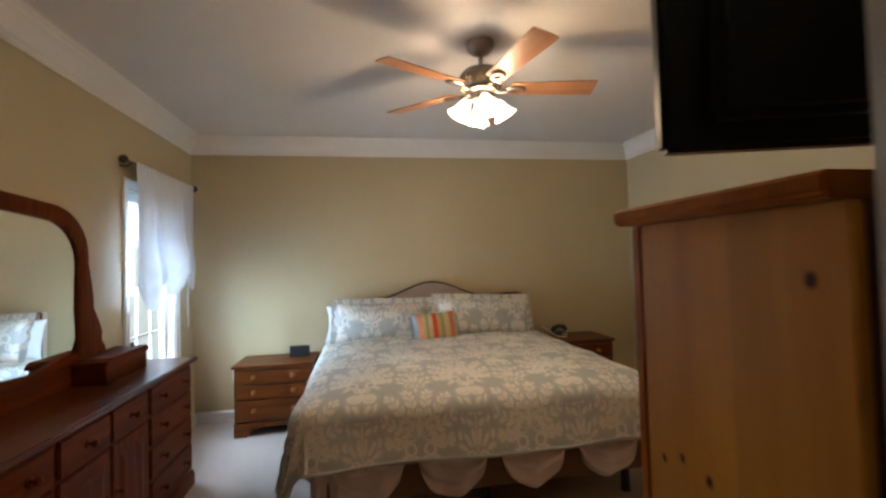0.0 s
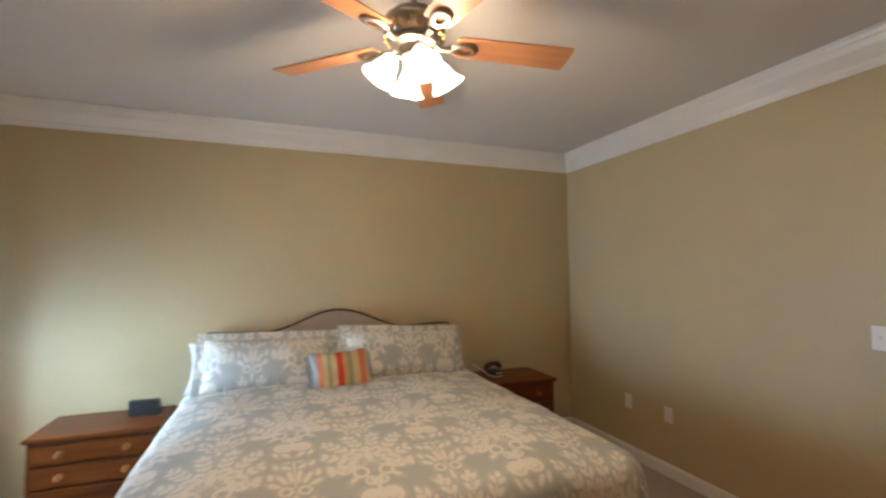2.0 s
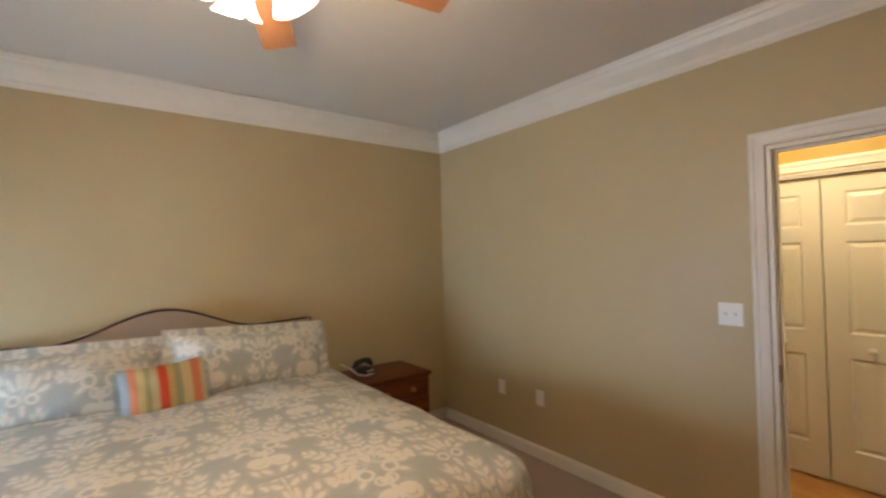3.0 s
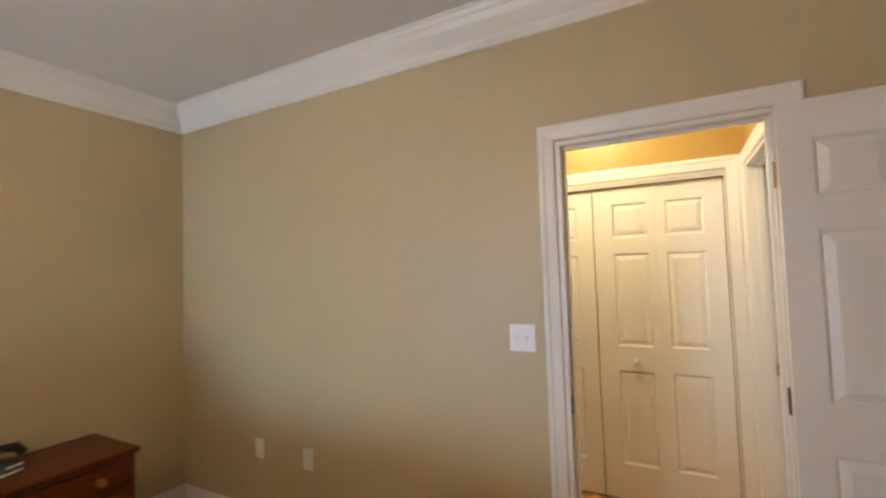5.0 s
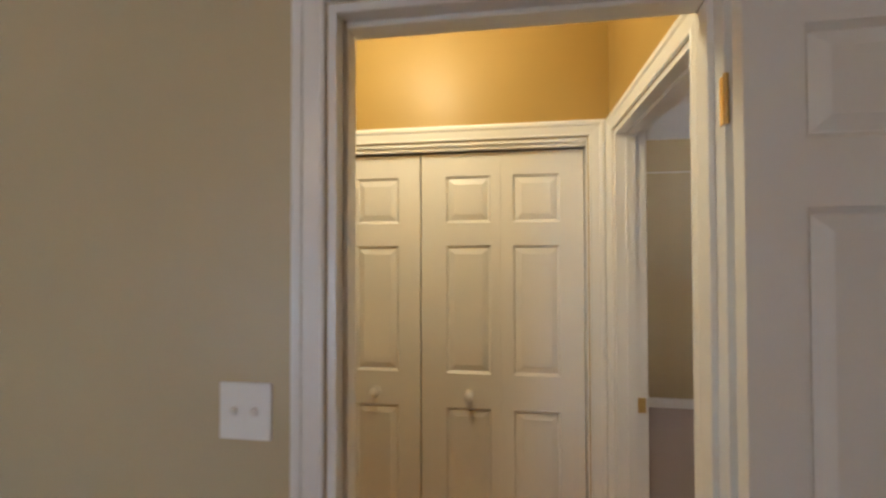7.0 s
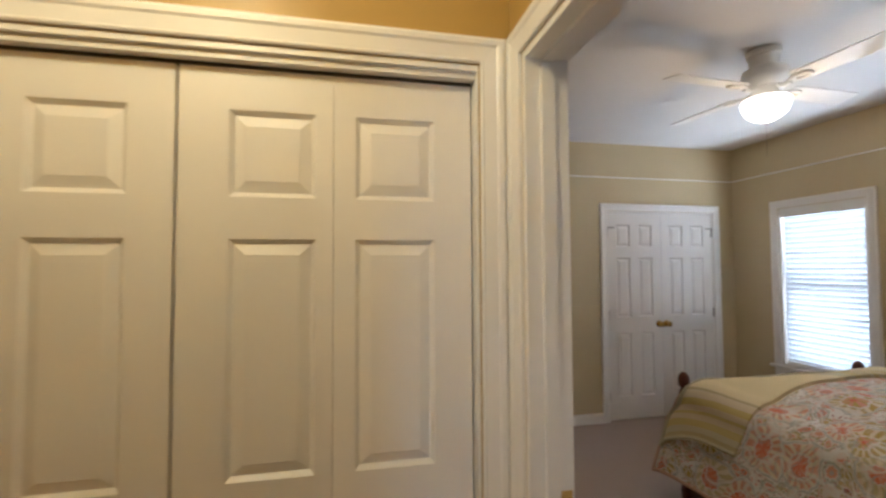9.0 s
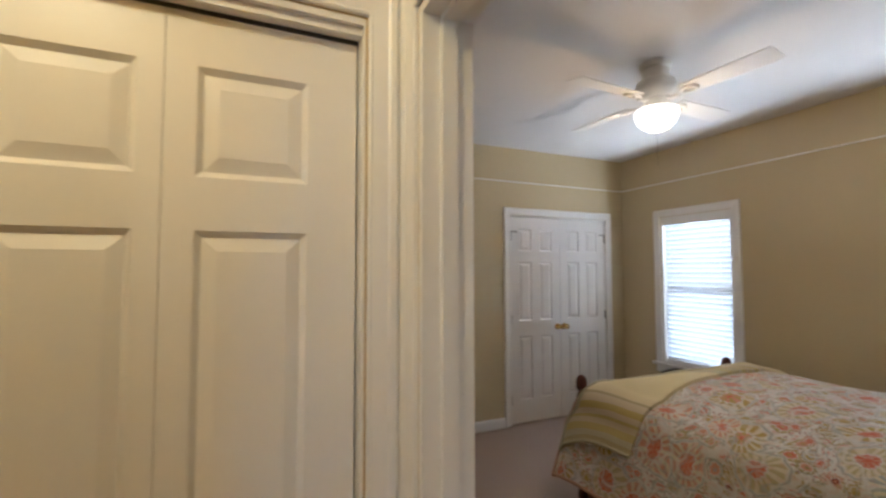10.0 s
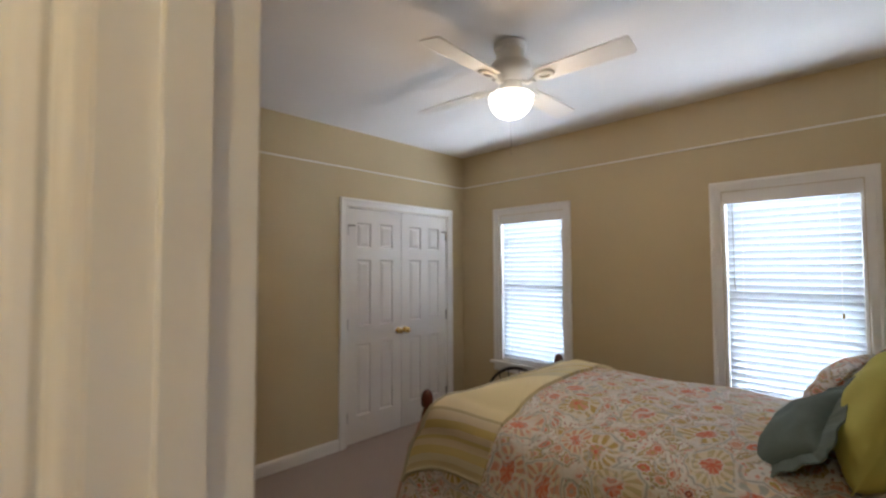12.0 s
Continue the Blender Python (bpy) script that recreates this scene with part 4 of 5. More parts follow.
# ---- bedroom things ----
def pillow_mesh(w, h, t, pinch=0.10, n=22, uvscale=1.0, seed=0):
    """A filled cushion in the x-z plane, both sides, with drawn-in edges and corners left out."""
    bm = bmesh.new()
    lay = bm.loops.layers.uv.new("UVMap")
    sides = []
    for s in (-1, 1):
        grid = []
        for i in range(n + 1):
            row = []
            for j in range(n + 1):
                u, v = 2 * i / n - 1, 2 * j / n - 1
                full = max(0.0, (1 - abs(u) ** 2.6) * (1 - abs(v) ** 2.6)) ** 0.55
                x = u * w / 2 * (1 - pinch * (1 - abs(v) ** 2) * abs(u) ** 3 * 0.5)
                z = v * h / 2 * (1 - pinch * (1 - abs(u) ** 2) * abs(v) ** 3)
                wr = 0.10 * t * noise.noise(Vector((u * 2.1 + seed, v * 2.1, s * 3 + seed))) * full
                row.append(bm.verts.new((x, s * (t / 2 * full) + wr + s * 0.002, z)))
            grid.append(row)
        sides.append(grid)
        for i in range(n):
            for j in range(n):
                f = bm.faces.new((grid[i][j], grid[i + 1][j], grid[i + 1][j + 1], grid[i][j + 1]))
                for lp, (a, b) in zip(f.loops, ((i, j), (i + 1, j), (i + 1, j + 1), (i, j + 1))):
                    lp[lay].uv = (a / n * w * uvscale + seed * 0.37, b / n * h * uvscale + seed * 0.21)
    rim = lambda g: [g[i][0] for i in range(n)] + [g[n][j] for j in range(n)] + [g[n - i][n] for i in range(n)] + [g[0][n - j] for j in range(n)]
    a, b = rim(sides[0]), rim(sides[1])
    k = len(a)
    for i in range(k):
        bm.faces.new((a[i], a[(i + 1) % k], b[(i + 1) % k], b[i]))
    return bm


def flange_mesh(w, h, depth, wave=0.006, uvseed=0.0):
    """A flat sewn border round a sham."""
    bm = bmesh.new()
    lay = bm.loops.layers.uv.new("UVMap")
    pts = []
    n = 14
    for i in range(n):
        pts.append((-1 + 2 * i / n, -1))
    for i in range(n):
        pts.append((1, -1 + 2 * i / n))
    for i in range(n):
        pts.append((1 - 2 * i / n, 1))
    for i in range(n):
        pts.append((-1, 1 - 2 * i / n))
    rings = []
    for k, d in enumerate((-0.03, depth)):
        for s in (-0.003, 0.003):
            rings.append([bm.verts.new((u * (w / 2 + d), s + (wave * math.sin(i * 1.7) if k else 0), v * (h / 2 + d))) for i, (u, v) in enumerate(pts)])
    m = len(pts)
    for a, b in ((rings[0], rings[2]), (rings[2], rings[3]), (rings[3], rings[1])):
        for i in range(m):
            f = bm.faces.new((a[i], a[(i + 1) % m], b[(i + 1) % m], b[i]))
            for lp in f.loops:
                lp[lay].uv = (lp.vert.co.x + uvseed, lp.vert.co.z)
    return bm


def drape(x0, x1, y0, y1, z, hang, skirts, thick=0.02, flare=0.18, r=0.09, puff=0.02, nx=90, ny=90, ripple=0.018, seed=0.0, swell=0.0, waves=9.0, guest=False, lap=0.0, slant=0.0):
    """Bedding over a mattress: flat on top, rounded at the edges and hanging. skirts: how far it hangs at x0, x1, y0, y1."""
    a0, a1, b0, b1 = x0 - skirts[0], x1 + skirts[1], y0 - skirts[2], y1 + skirts[3]

    def place(u, v):
        s, t = a0 + (a1 - a0) * u, b0 + (b1 - b0) * v
        dx = min(0, s - x0) + max(0, s - x1)
        dy = min(0, t - y0) + max(0, t - y1)
        if dy > 0 and slant:
            dy *= 1 + slant * max(0.0, (s - x0) / (x1 - x0)) ** 3
        px, py = min(max(s, x0), x1), min(max(t, y0), y1)
        d = math.hypot(dx, dy)
        n1 = noise.noise(Vector((s * 3.1 + seed, t * 3.1, seed)))
        n2 = noise.noise(Vector((s * 9.0, t * 9.0, seed + 4)))
        if d < 1e-6:
            edge = min(s - x0 if skirts[0] else 9, x1 - s if skirts[1] else 9, t - y0 if skirts[2] else 9, y1 - t if skirts[3] else 9)
            drop = swell * max(0.0, 1 - edge / 0.42) ** 2
            return (px, py, z + puff * n1 + 0.003 * n2 - drop)
        ux, uy = dx / d, dy / d
        q = r * math.pi / 2
        lean = flare if (ux < 0.3 and uy > -0.7) else (flare if guest else (0.05 if ux > 0.3 else 0.22))
        if d < q:
            out, down = r * math.sin(d / r), r * (1 - math.cos(d / r))
        else:
            out, down = r + (d - q) * lean, r + (d - q) * math.sqrt(1 - lean * lean)
        run = s * abs(uy) + t * abs(ux)
        fold = ripple * min(1.0, d / 0.3) * (math.sin(run * waves + 2.2 * math.sin(run * 2.3 + seed)) + 0.6 * n1)
        out += fold
        down = min(down, z - 0.02)
        if dy > 0 and lap:
            k = min(1.0, d / 0.32) ** 2 * max(0.0, min(1.0, (s - x1 + 0.5) / 0.5))
            px += lap * k
            out += 0.35 * lap * k
        return (px + ux * out, py + uy * out, z - swell - down + puff * n1 * max(0, 1 - d * 3) + 0.004 * n2)

    cover = sheet(place, nx, ny, thick, lambda u, v: (a0 + (a1 - a0) * u, b0 + (b1 - b0) * v))
    rim = []
    if skirts[0]:
        rim += [place(0, 1 - k / 60) for k in range(60)]
    if skirts[2]:
        rim += [place(k / 60, 0) for k in range(60)]
    if skirts[1]:
        rim += [place(1, k / 60) for k in range(61)]
    if skirts[3]:
        rim += [place(1 - k / 60, 1) for k in range(61)]
    return cover, tube(rim, min(thick * 0.6, 0.011), 6)


def bedding(name, made, material, edge, label, category):
    th = thing(name, Matrix(), label, category)
    part("cover", made[0], material, th, smooth=True)
    part("hem", made[1], edge, th, "sewn hem", smooth=True)
    return th


bed = thing("king_bed", pose(0.81, 3.6, 0), "king bed with a camel-back linen headboard and swagged skirt", "bed")
bed.matrix_world = Matrix()
HB = []
N = 40
for i in range(N + 1):
    x = -0.15 + 1.88 * i / N
    c = abs(x - 0.79)
    z = 1.095 + (0.152 * math.cos(min(c / 0.56, 1) * math.pi / 2) ** 2 if c < 0.56 else 0.0) + 0.012 * max(0, (c - 0.56) / 0.4)
    HB.append((x, z))
part("headboard", prism([(-0.15, 0.25), *HB, (1.73, 0.25)], 4.585, 4.66), LINEN, bed, "beige linen headboard", bevel=0.006)
part("piping", tube([(HB[0][0], 4.583, 0.5), *[(x, 4.583, z - 0.004) for x, z in HB], (HB[-1][0], 4.583, 0.5)], 0.007, 8), PIPING, bed, "dark brown piping", smooth=True)
part("mattress", box(-0.15, 2.60, 0.36, 1.77, 4.58, 0.67), WHITEC, bed, bevel=0.04)
part("box_spring", box(-0.14, 2.62, 0.17, 1.76, 4.57, 0.358), BROWNC, bed, bevel=0.01)
for x in (-0.08, 0.80, 1.70):
    for y in (2.72, 4.45):
        part("leg", lathe([(0.03, 0.0), (0.026, 0.10), (0.024, 0.172)], 12, at=(x, y, 0)), BLACK, bed)


def swag(w, h, seed):
    def fn(u, v):
        x = (u - 0.5) * w
        sc = math.sin(math.pi * u) ** 0.75
        hang = 0.13 + (h - 0.13) * sc
        f = 0.016 * math.sin(v * 15 + 3 * abs(u - 0.5) + seed) * (0.3 + sc) + 0.012 * math.sin(u * 17 + seed)
        gather = 1 - 0.22 * v * (1 - sc)
        return (x * gather, -0.045 * math.sin(math.pi * v) * sc + f, -hang * v)
    return sheet(fn, 26, 22)


SW = 0.465
for i in range(4):
    p = part("bedskirt_swag", swag(SW, 0.30, i * 1.3), SKIRT, bed, "taupe gathered swag", smooth=True)
    p.matrix_basis = pose(-0.11 + SW * (i + 0.5), 2.585, 0.47)
for i in range(4):
    for x, rz in ((-0.165, -90), (1.785, 90)):
        p = part("bedskirt_swag", swag(0.48, 0.30, i * 0.9), SKIRT, bed, "taupe gathered swag", smooth=True)
        p.matrix_basis = pose(x, 2.60 + 0.48 * (i + 0.5), 0.47, 0, 0, rz)
part("bedskirt_corner", sheet(lambda u, v: (-0.17 + 0.16 * u, 2.60 - 0.03 * math.sin(u * 9) * (0.4 + v), 0.47 - 0.40 * v), 16, 8, 0.004), SKIRT, bed, "taupe gathered corner panel", smooth=True)

quilt = drape(-0.17, 1.79, 2.62, 4.46, 0.76, 0.3, (0.46, 0.40, 0.37, 0.0), 0.018, 0.17, 0.11, 0.016, 110, 100, 0.018, 1.3, 0.035)
bedding("comforter", quilt, DAMASK, cloth("comforter_hem", (0.40, 0.42, 0.40), 30.0), "grey-green comforter with cream damask medallions, spread over the king bed", "comforter")


def cushion(name, m, w, h, t, material, label, seed=0, flange=0.0, pinch=0.10, uvscale=1.0):
    th = thing(name, m, label, "pillow")
    part("cushion", pillow_mesh(w, h, t, pinch, 24, uvscale, seed), material, th, smooth=True)
    if flange:
        part("flange", flange_mesh(w, h, flange, 0.12 * flange, seed), material, th)
    return th


cushion("pillow", pose(0.18, 4.47, 0.872, -14, 2, 0), 0.86, 0.35, 0.28, WHITEC, "white cotton pillow behind the damask sham", 2, 0.0, 0.17)
cushion("pillow", pose(1.32, 4.50, 0.885, -14, 0, 0), 0.84, 0.36, 0.18, WHITEC, "white cotton pillow behind the damask sham", 5)
cushion("pillow_sham", pose(0.29, 4.385, 0.90, -22, 1.0, -1), 0.88, 0.37, 0.23, DAMASK, "damask pillow sham with a flat border", 1, 0.04)
cushion("pillow_sham", pose(1.265, 4.37, 0.897, -22, 3.0, 2), 0.94, 0.38, 0.23, DAMASK, "damask pillow sham with a flat border", 3, 0.04)
lum = cushion("throw_pillow", pose(0.755, 4.19, 0.85, -24, -2, 4), 0.42, 0.285, 0.14, STRIPES, "small striped lumbar pillow with fringed ends", 0)
for s in (-1, 1):
    fr = bmesh.new()
    for i in range(22):
        z = -0.115 + 0.23 * i / 21
        tube([(s * 0.195, 0, z), (s * 0.212, 0.004 * math.sin(i * 2.1), z - 0.004), (s * 0.226, 0.010 * math.sin(i * 1.3), z - 0.014)], 0.0035, 5, fr)
    part("fringe", fr, cloth("fringe_cotton", (0.40, 0.42, 0.44), 60.0), lum, "grey cotton fringe")


def nightstand(m, w, d, h, label):
    th = thing("nightstand", m, label, "nightstand", "nightstands beside the bed")
    part("top", box(-w / 2 - 0.018, -0.022, h - 0.026, w / 2 + 0.018, d, h), NIGHT, th, bevel=0.006)
    z0 = 0.12
    # darkened carcass shows round the drawer fronts as painted gap shadow
    part("carcass", box(-w / 2 + 0.018, 0.003, z0, w / 2 - 0.018, d - 0.001, h - 0.0265), NIGHT_DARK, th)
    for s in (-1, 1):
        part("side_panel", box(min(s * w / 2, s * (w / 2 - 0.018)), 0.0, z0, max(s * w / 2, s * (w / 2 - 0.018)), d, h - 0.0265), NIGHT, th, bevel=0.002)
    arch = [(-w / 2 - 0.006, 0.0), (-w / 2 - 0.006, z0), (w / 2 + 0.006, z0), (w / 2 + 0.006, 0.0), (w / 2 - 0.10, 0.0), (w / 2 - 0.13, 0.045), (w / 2 - 0.19, 0.07), (0.05, 0.082), (0, 0.075), (-0.05, 0.082), (-w / 2 + 0.19, 0.07), (-w / 2 + 0.13, 0.045), (-w / 2 + 0.10, 0.0)]
    part("base_front", prism(arch, -0.008, 0.014), NIGHT, th)
    for s in (-1, 1):
        part("base_side", prism([(0.015, 0), (0.015, z0), (d, z0), (d, 0), (d - 0.09, 0), (d - 0.12, 0.06), (0.12, 0.06), (0.09, 0)], s * (w / 2 + 0.006), s * (w / 2 - 0.014), flip=True), NIGHT, th)
    heights = [k * (h - 0.212) / 0.45 for k in (0.125, 0.135, 0.19)]
    z = h - 0.045
    for dh in heights:
        dr = part("drawer_front", box(-w / 2 + 0.024, -0.014, z - dh, w / 2 - 0.024, 0.004, z), NIGHT, th, bevel=0.005)
        for s in (-1, 1):
            knob(dr, pose(s * (w / 2 - 0.16), -0.012, z - dh / 2, 90, 0, 0), HONEY, "turned honey-coloured knob", 0.62)
        z -= dh + 0.014
    return th


nightstand(pose(-0.668, 4.205, 0), 0.645, 0.44, 0.606, "three-drawer maple nightstand with wooden knobs under the clock")
nightstand(pose(2.20, 4.10, 0), 0.54, 0.44, 0.662, "three-drawer maple nightstand with wooden knobs under the telephone")
ck = thing("alarm_clock", pose(-0.485, 4.48, 0.606, 0, 0, -4), "black slab alarm clock on a nightstand", "clock")
part("body", prism([(-0.035, 0), (-0.018, 0.098), (0.010, 0.098), (0.035, 0)], -0.088, 0.088, flip=True), BLACK, ck, bevel=0.004)
part("display", box(-0.078, -0.0335, 0.014, 0.078, -0.0315, 0.082), SCREEN, ck, "dark glass display").matrix_basis = pose(0, 0.003, 0.001, -10.5, 0, 0)
ph = thing("telephone", pose(2.05, 4.36, 0.662, 0, 0, 20), "black cordless telephone in its base on a nightstand", "telephone")
part("base", lathe([(0.0, 0.0), (0.075, 0.0), (0.078, 0.012), (0.066, 0.035), (0.045, 0.05), (0.0, 0.052)], 24), BLACK, ph, smooth=True)
part("handset", tube([(-0.085, 0.02, 0.05), (-0.06, 0.015, 0.085), (0.0, 0.01, 0.10), (0.06, 0.005, 0.088), (0.085, 0.0, 0.055)], [0.02, 0.024, 0.019, 0.024, 0.02], 12), BLACK, ph, smooth=True)
part("keypad", box(-0.03, -0.066, 0.032, 0.03, -0.03, 0.040), WHITEP, ph, "pale keypad").matrix_basis = pose(0, 0, 0, 6, 0, 0)


cord = thing("phone_cord", Matrix(), "white telephone cord trailing from the nightstand to the pillows", "cord")
part("cord", tube([(2.10, 4.30, 0.668), (2.02, 4.26, 0.672), (1.955, 4.26, 0.69), (1.90, 4.28, 0.74), (1.84, 4.32, 0.775)], 0.005, 8), WHITEP, cord, smooth=True)


# dresser with mirror
dr = thing("dresser", Matrix(), "long dark cherry dresser with drawers and a centre door", "dresser")
X0, X1, Y0, Y1, H = -1.462, -1.045, 1.49, 3.45, 0.85
part("top", box(X0, Y0 - 0.03, H - 0.028, X1 + 0.028, Y1 + 0.035, H), CHERRY_TOP, dr, bevel=0.007)
part("carcass", box(X0, Y0, 0.10, X1 - 0.012, Y1, H - 0.0285), CHERRY_Z, dr, bevel=0.002)
part("plinth", box(X0 + 0.01, Y0 + 0.015, 0.0, X1 - 0.03, Y1 - 0.015, 0.10), CHERRY, dr)
part("base_moulding", prism([(X1 - 0.012, 0.0), (X1 + 0.008, 0.0), (X1 + 0.008, 0.075), (X1 - 0.004, 0.098), (X1 - 0.012, 0.10)], Y0, Y1), CHERRY, dr)


def drawer(y0, y1, z0, z1, knobs):
    d = part("drawer_front", box(X1 - 0.0115, y0, z0, X1 + 0.006, y1, z1), CHERRY, dr, bevel=0.006)
    for k in knobs:
        knob(d, pose(X1 + 0.006, y0 + (y1 - y0) * k, (z0 + z1) / 2, 0, 90, 0), CHERRY, "turned wooden knob", 0.62)


rows = [(0.655, 0.80), (0.485, 0.64), (0.305, 0.47), (0.12, 0.29)]
for y0, y1 in ((1.52, 2.10), (2.86, 3.42)):
    for z0, z1 in rows:
        drawer(y0, y1, z0, z1, (0.22, 0.78))
drawer(2.13, 2.475, 0.655, 0.80, (0.5,))
drawer(2.49, 2.83, 0.655, 0.80, (0.5,))
for y0, y1, k in ((2.13, 2.475, 2.445), (2.49, 2.83, 2.52)):
    d = part("door", box(X1 - 0.0115, y0, 0.12, X1 + 0.004, y1, 0.64), CHERRY_Z, dr, bevel=0.005)
    part("door_panel", panel_mesh(y1 - y0 - 0.11, 0.40, 0.02), CHERRY_Z, d).matrix_basis = pose(X1 + 0.003, (y0 + y1) / 2, 0.38, 0, 0, 90)
    knob(d, pose(X1 + 0.004, k, 0.42, 0, 90, 0), CHERRY, "turned wooden knob", 0.55)

mi = thing("dresser_mirror", Matrix(), "arched cherry mirror with scrolled sides standing on the dresser", "mirror")
CY = 2.33


def arch_outline(hw, top, bottom, rad, n=14):
    pts = [(CY - hw, bottom)]
    for i in range(n + 1):
        a = math.pi - i / n * math.pi / 2
        pts.append((CY - hw + rad + rad * math.cos(a), top - rad * 0.85 + rad * 0.85 * math.sin(a)))
    pts += [(CY - hw * 0.2, top + 0.012), (CY, top + 0.018), (CY + hw * 0.2, top + 0.012)]
    for i in range(n + 1):
        a = math.pi / 2 - i / n * math.pi / 2
        pts.append((CY + hw - rad + rad * math.cos(a), top - rad * 0.85 + rad * 0.85 * math.sin(a)))
    pts.append((CY + hw, bottom))
    return pts


outer, inner = arch_outline(0.63, 1.80, 1.05, 0.30), arch_outline(0.545, 1.72, 1.05, 0.25)
bm = bmesh.new()
rings = []
for pts, x in ((outer, -1.425), (outer, -1.392), ([(a * 0.35 + b * 0.65, c * 0.35 + d * 0.65) for (a, c), (b, d) in zip(outer, inner)], -1.384), (inner, -1.396), (inner, -1.418)):
    rings.append([bm.verts.new((x, a, z)) for a, z in pts])
for a, b in zip(rings, rings[1:] + rings[:1]):
    for i in range(len(a) - 1):
        bm.faces.new((a[i], a[i + 1], b[i + 1], b[i]))
for e in (0, -1):
    bm.faces.new([r[e] for r in rings])
part("frame", bm, CHERRY_Z, mi, smooth=True)
part("glass", prism(arch_outline(0.555, 1.73, 0.99, 0.25), -1.412, -1.406, flip=True), MIRROR, mi, "silvered mirror glass")
part("bottom_rail", prism([(CY - 0.62, 0.852), (CY - 0.62, 1.0), (CY - 0.45, 1.03), (CY - 0.2, 0.985), (CY, 1.0), (CY + 0.2, 0.985), (CY + 0.45, 1.03), (CY + 0.62, 1.0), (CY + 0.62, 0.852)], -1.425, -1.388, flip=True), CHERRY, mi, bevel=0.003)
for s in (-1, 1):
    side = [(0.50, 0.853), (0.52, 1.02), (0.56, 1.10), (0.545, 1.25), (0.555, 1.46), (0.585, 1.62), (0.60, 1.655), (0.612, 1.62), (0.622, 1.52), (0.65, 1.40), (0.672, 1.30), (0.668, 1.255), (0.70, 1.20), (0.735, 1.14), (0.75, 1.10), (0.74, 1.06), (0.775, 1.02), (0.79, 0.96), (0.79, 0.853)]
    part("scroll_bracket", prism([(CY + s * a, z) for a, z in side], -1.448, -1.387, flip=True), CHERRY_Z, mi, bevel=0.005)


def deck_box(y0, y1):
    t = thing("glove_box", Matrix(), "small cherry box with a sloping lid on the dresser", "box", "boxes on the dresser")
    part("body", box(-1.382, y0, 0.852, -1.225, y1, 0.955), CHERRY, t, bevel=0.003)
    part("lid", prism([(y0 - 0.012, 0.956), (y0 - 0.012, 0.972), (y0 + 0.02, 0.992), (y1 - 0.02, 0.992), (y1 + 0.012, 0.972), (y1 + 0.012, 0.956)], -1.384, -1.212, flip=True), CHERRY, t, bevel=0.003)
    part("knob", lathe([(0.0, 0), (0.005, 0.0), (0.005, 0.012), (0.012, 0.018), (0.009, 0.028), (0.0, 0.03)], 12, at=(-1.26, (y0 + y1) / 2 + 0.12, 0.992)), BLACK, t, "dark turned knob", smooth=True)


deck_box(2.80, 3.23)
deck_box(1.52, 1.90)

# pine armoire
ar = thing("armoire", Matrix(), "knotty pine armoire beside the doorway", "armoire")
AX0, AX1, AY0, AY1, AH = 0.692, 1.62, 0.60, 1.022, 1.553
part("side", box(AX0, AY0, 0.05, AX0 + 0.022, AY1 - 0.029, AH - 0.034), PINE, ar, bevel=0.003)
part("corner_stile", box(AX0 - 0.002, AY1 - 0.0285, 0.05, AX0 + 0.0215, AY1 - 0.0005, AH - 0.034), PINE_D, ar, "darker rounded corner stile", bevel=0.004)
part("side", box(AX1 - 0.022, AY0, 0.05, AX1, AY1, AH - 0.034), PINE, ar, bevel=0.003)
part("back", box(AX0 + 0.022, AY0, 0.05, AX1 - 0.022, AY0 + 0.012, AH - 0.034), MAHOG, ar, "dark hardboard back")
part("bottom", box(AX0 + 0.022, AY0 + 0.012, 0.05, AX1 - 0.022, AY1 - 0.024, 0.09), PINE_X, ar)
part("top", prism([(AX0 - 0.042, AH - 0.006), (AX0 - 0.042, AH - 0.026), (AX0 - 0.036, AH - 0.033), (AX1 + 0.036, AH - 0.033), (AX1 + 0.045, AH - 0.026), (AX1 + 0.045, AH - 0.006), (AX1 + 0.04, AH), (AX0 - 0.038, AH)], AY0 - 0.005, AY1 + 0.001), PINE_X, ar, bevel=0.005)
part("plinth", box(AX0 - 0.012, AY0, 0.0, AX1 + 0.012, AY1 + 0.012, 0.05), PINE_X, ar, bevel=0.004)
part("face_frame", box(AX0 + 0.022, AY1 - 0.023, 0.09, AX1 - 0.022, AY1 - 0.001, AH - 0.034), PINE, ar)
for x0, x1, k in ((AX0 + 0.05, 1.153, 1.12), (1.159, AX1 - 0.05, 1.19)):
    d = part("door", box(x0, AY1, 0.52, x1, AY1 + 0.02, AH - 0.08), PINE, ar, bevel=0.004)
    part("door_panel", panel_mesh(x1 - x0 - 0.13, 0.72, 0.03), PINE, d).matrix_basis = pose((x0 + x1) / 2, AY1 + 0.018, 0.995)
    knob(d, pose(k, AY1 + 0.02, 0.98, -90, 0, 0), PINE, "turned pine knob", 0.6)
for z in (0.13, 0.32):
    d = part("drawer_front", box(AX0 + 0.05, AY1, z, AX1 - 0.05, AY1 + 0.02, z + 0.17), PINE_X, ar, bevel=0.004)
    for x in (0.95, 1.36):
        knob(d, pose(x, AY1 + 0.02, z + 0.085, -90, 0, 0), PINE, "turned pine knob", 0.6)

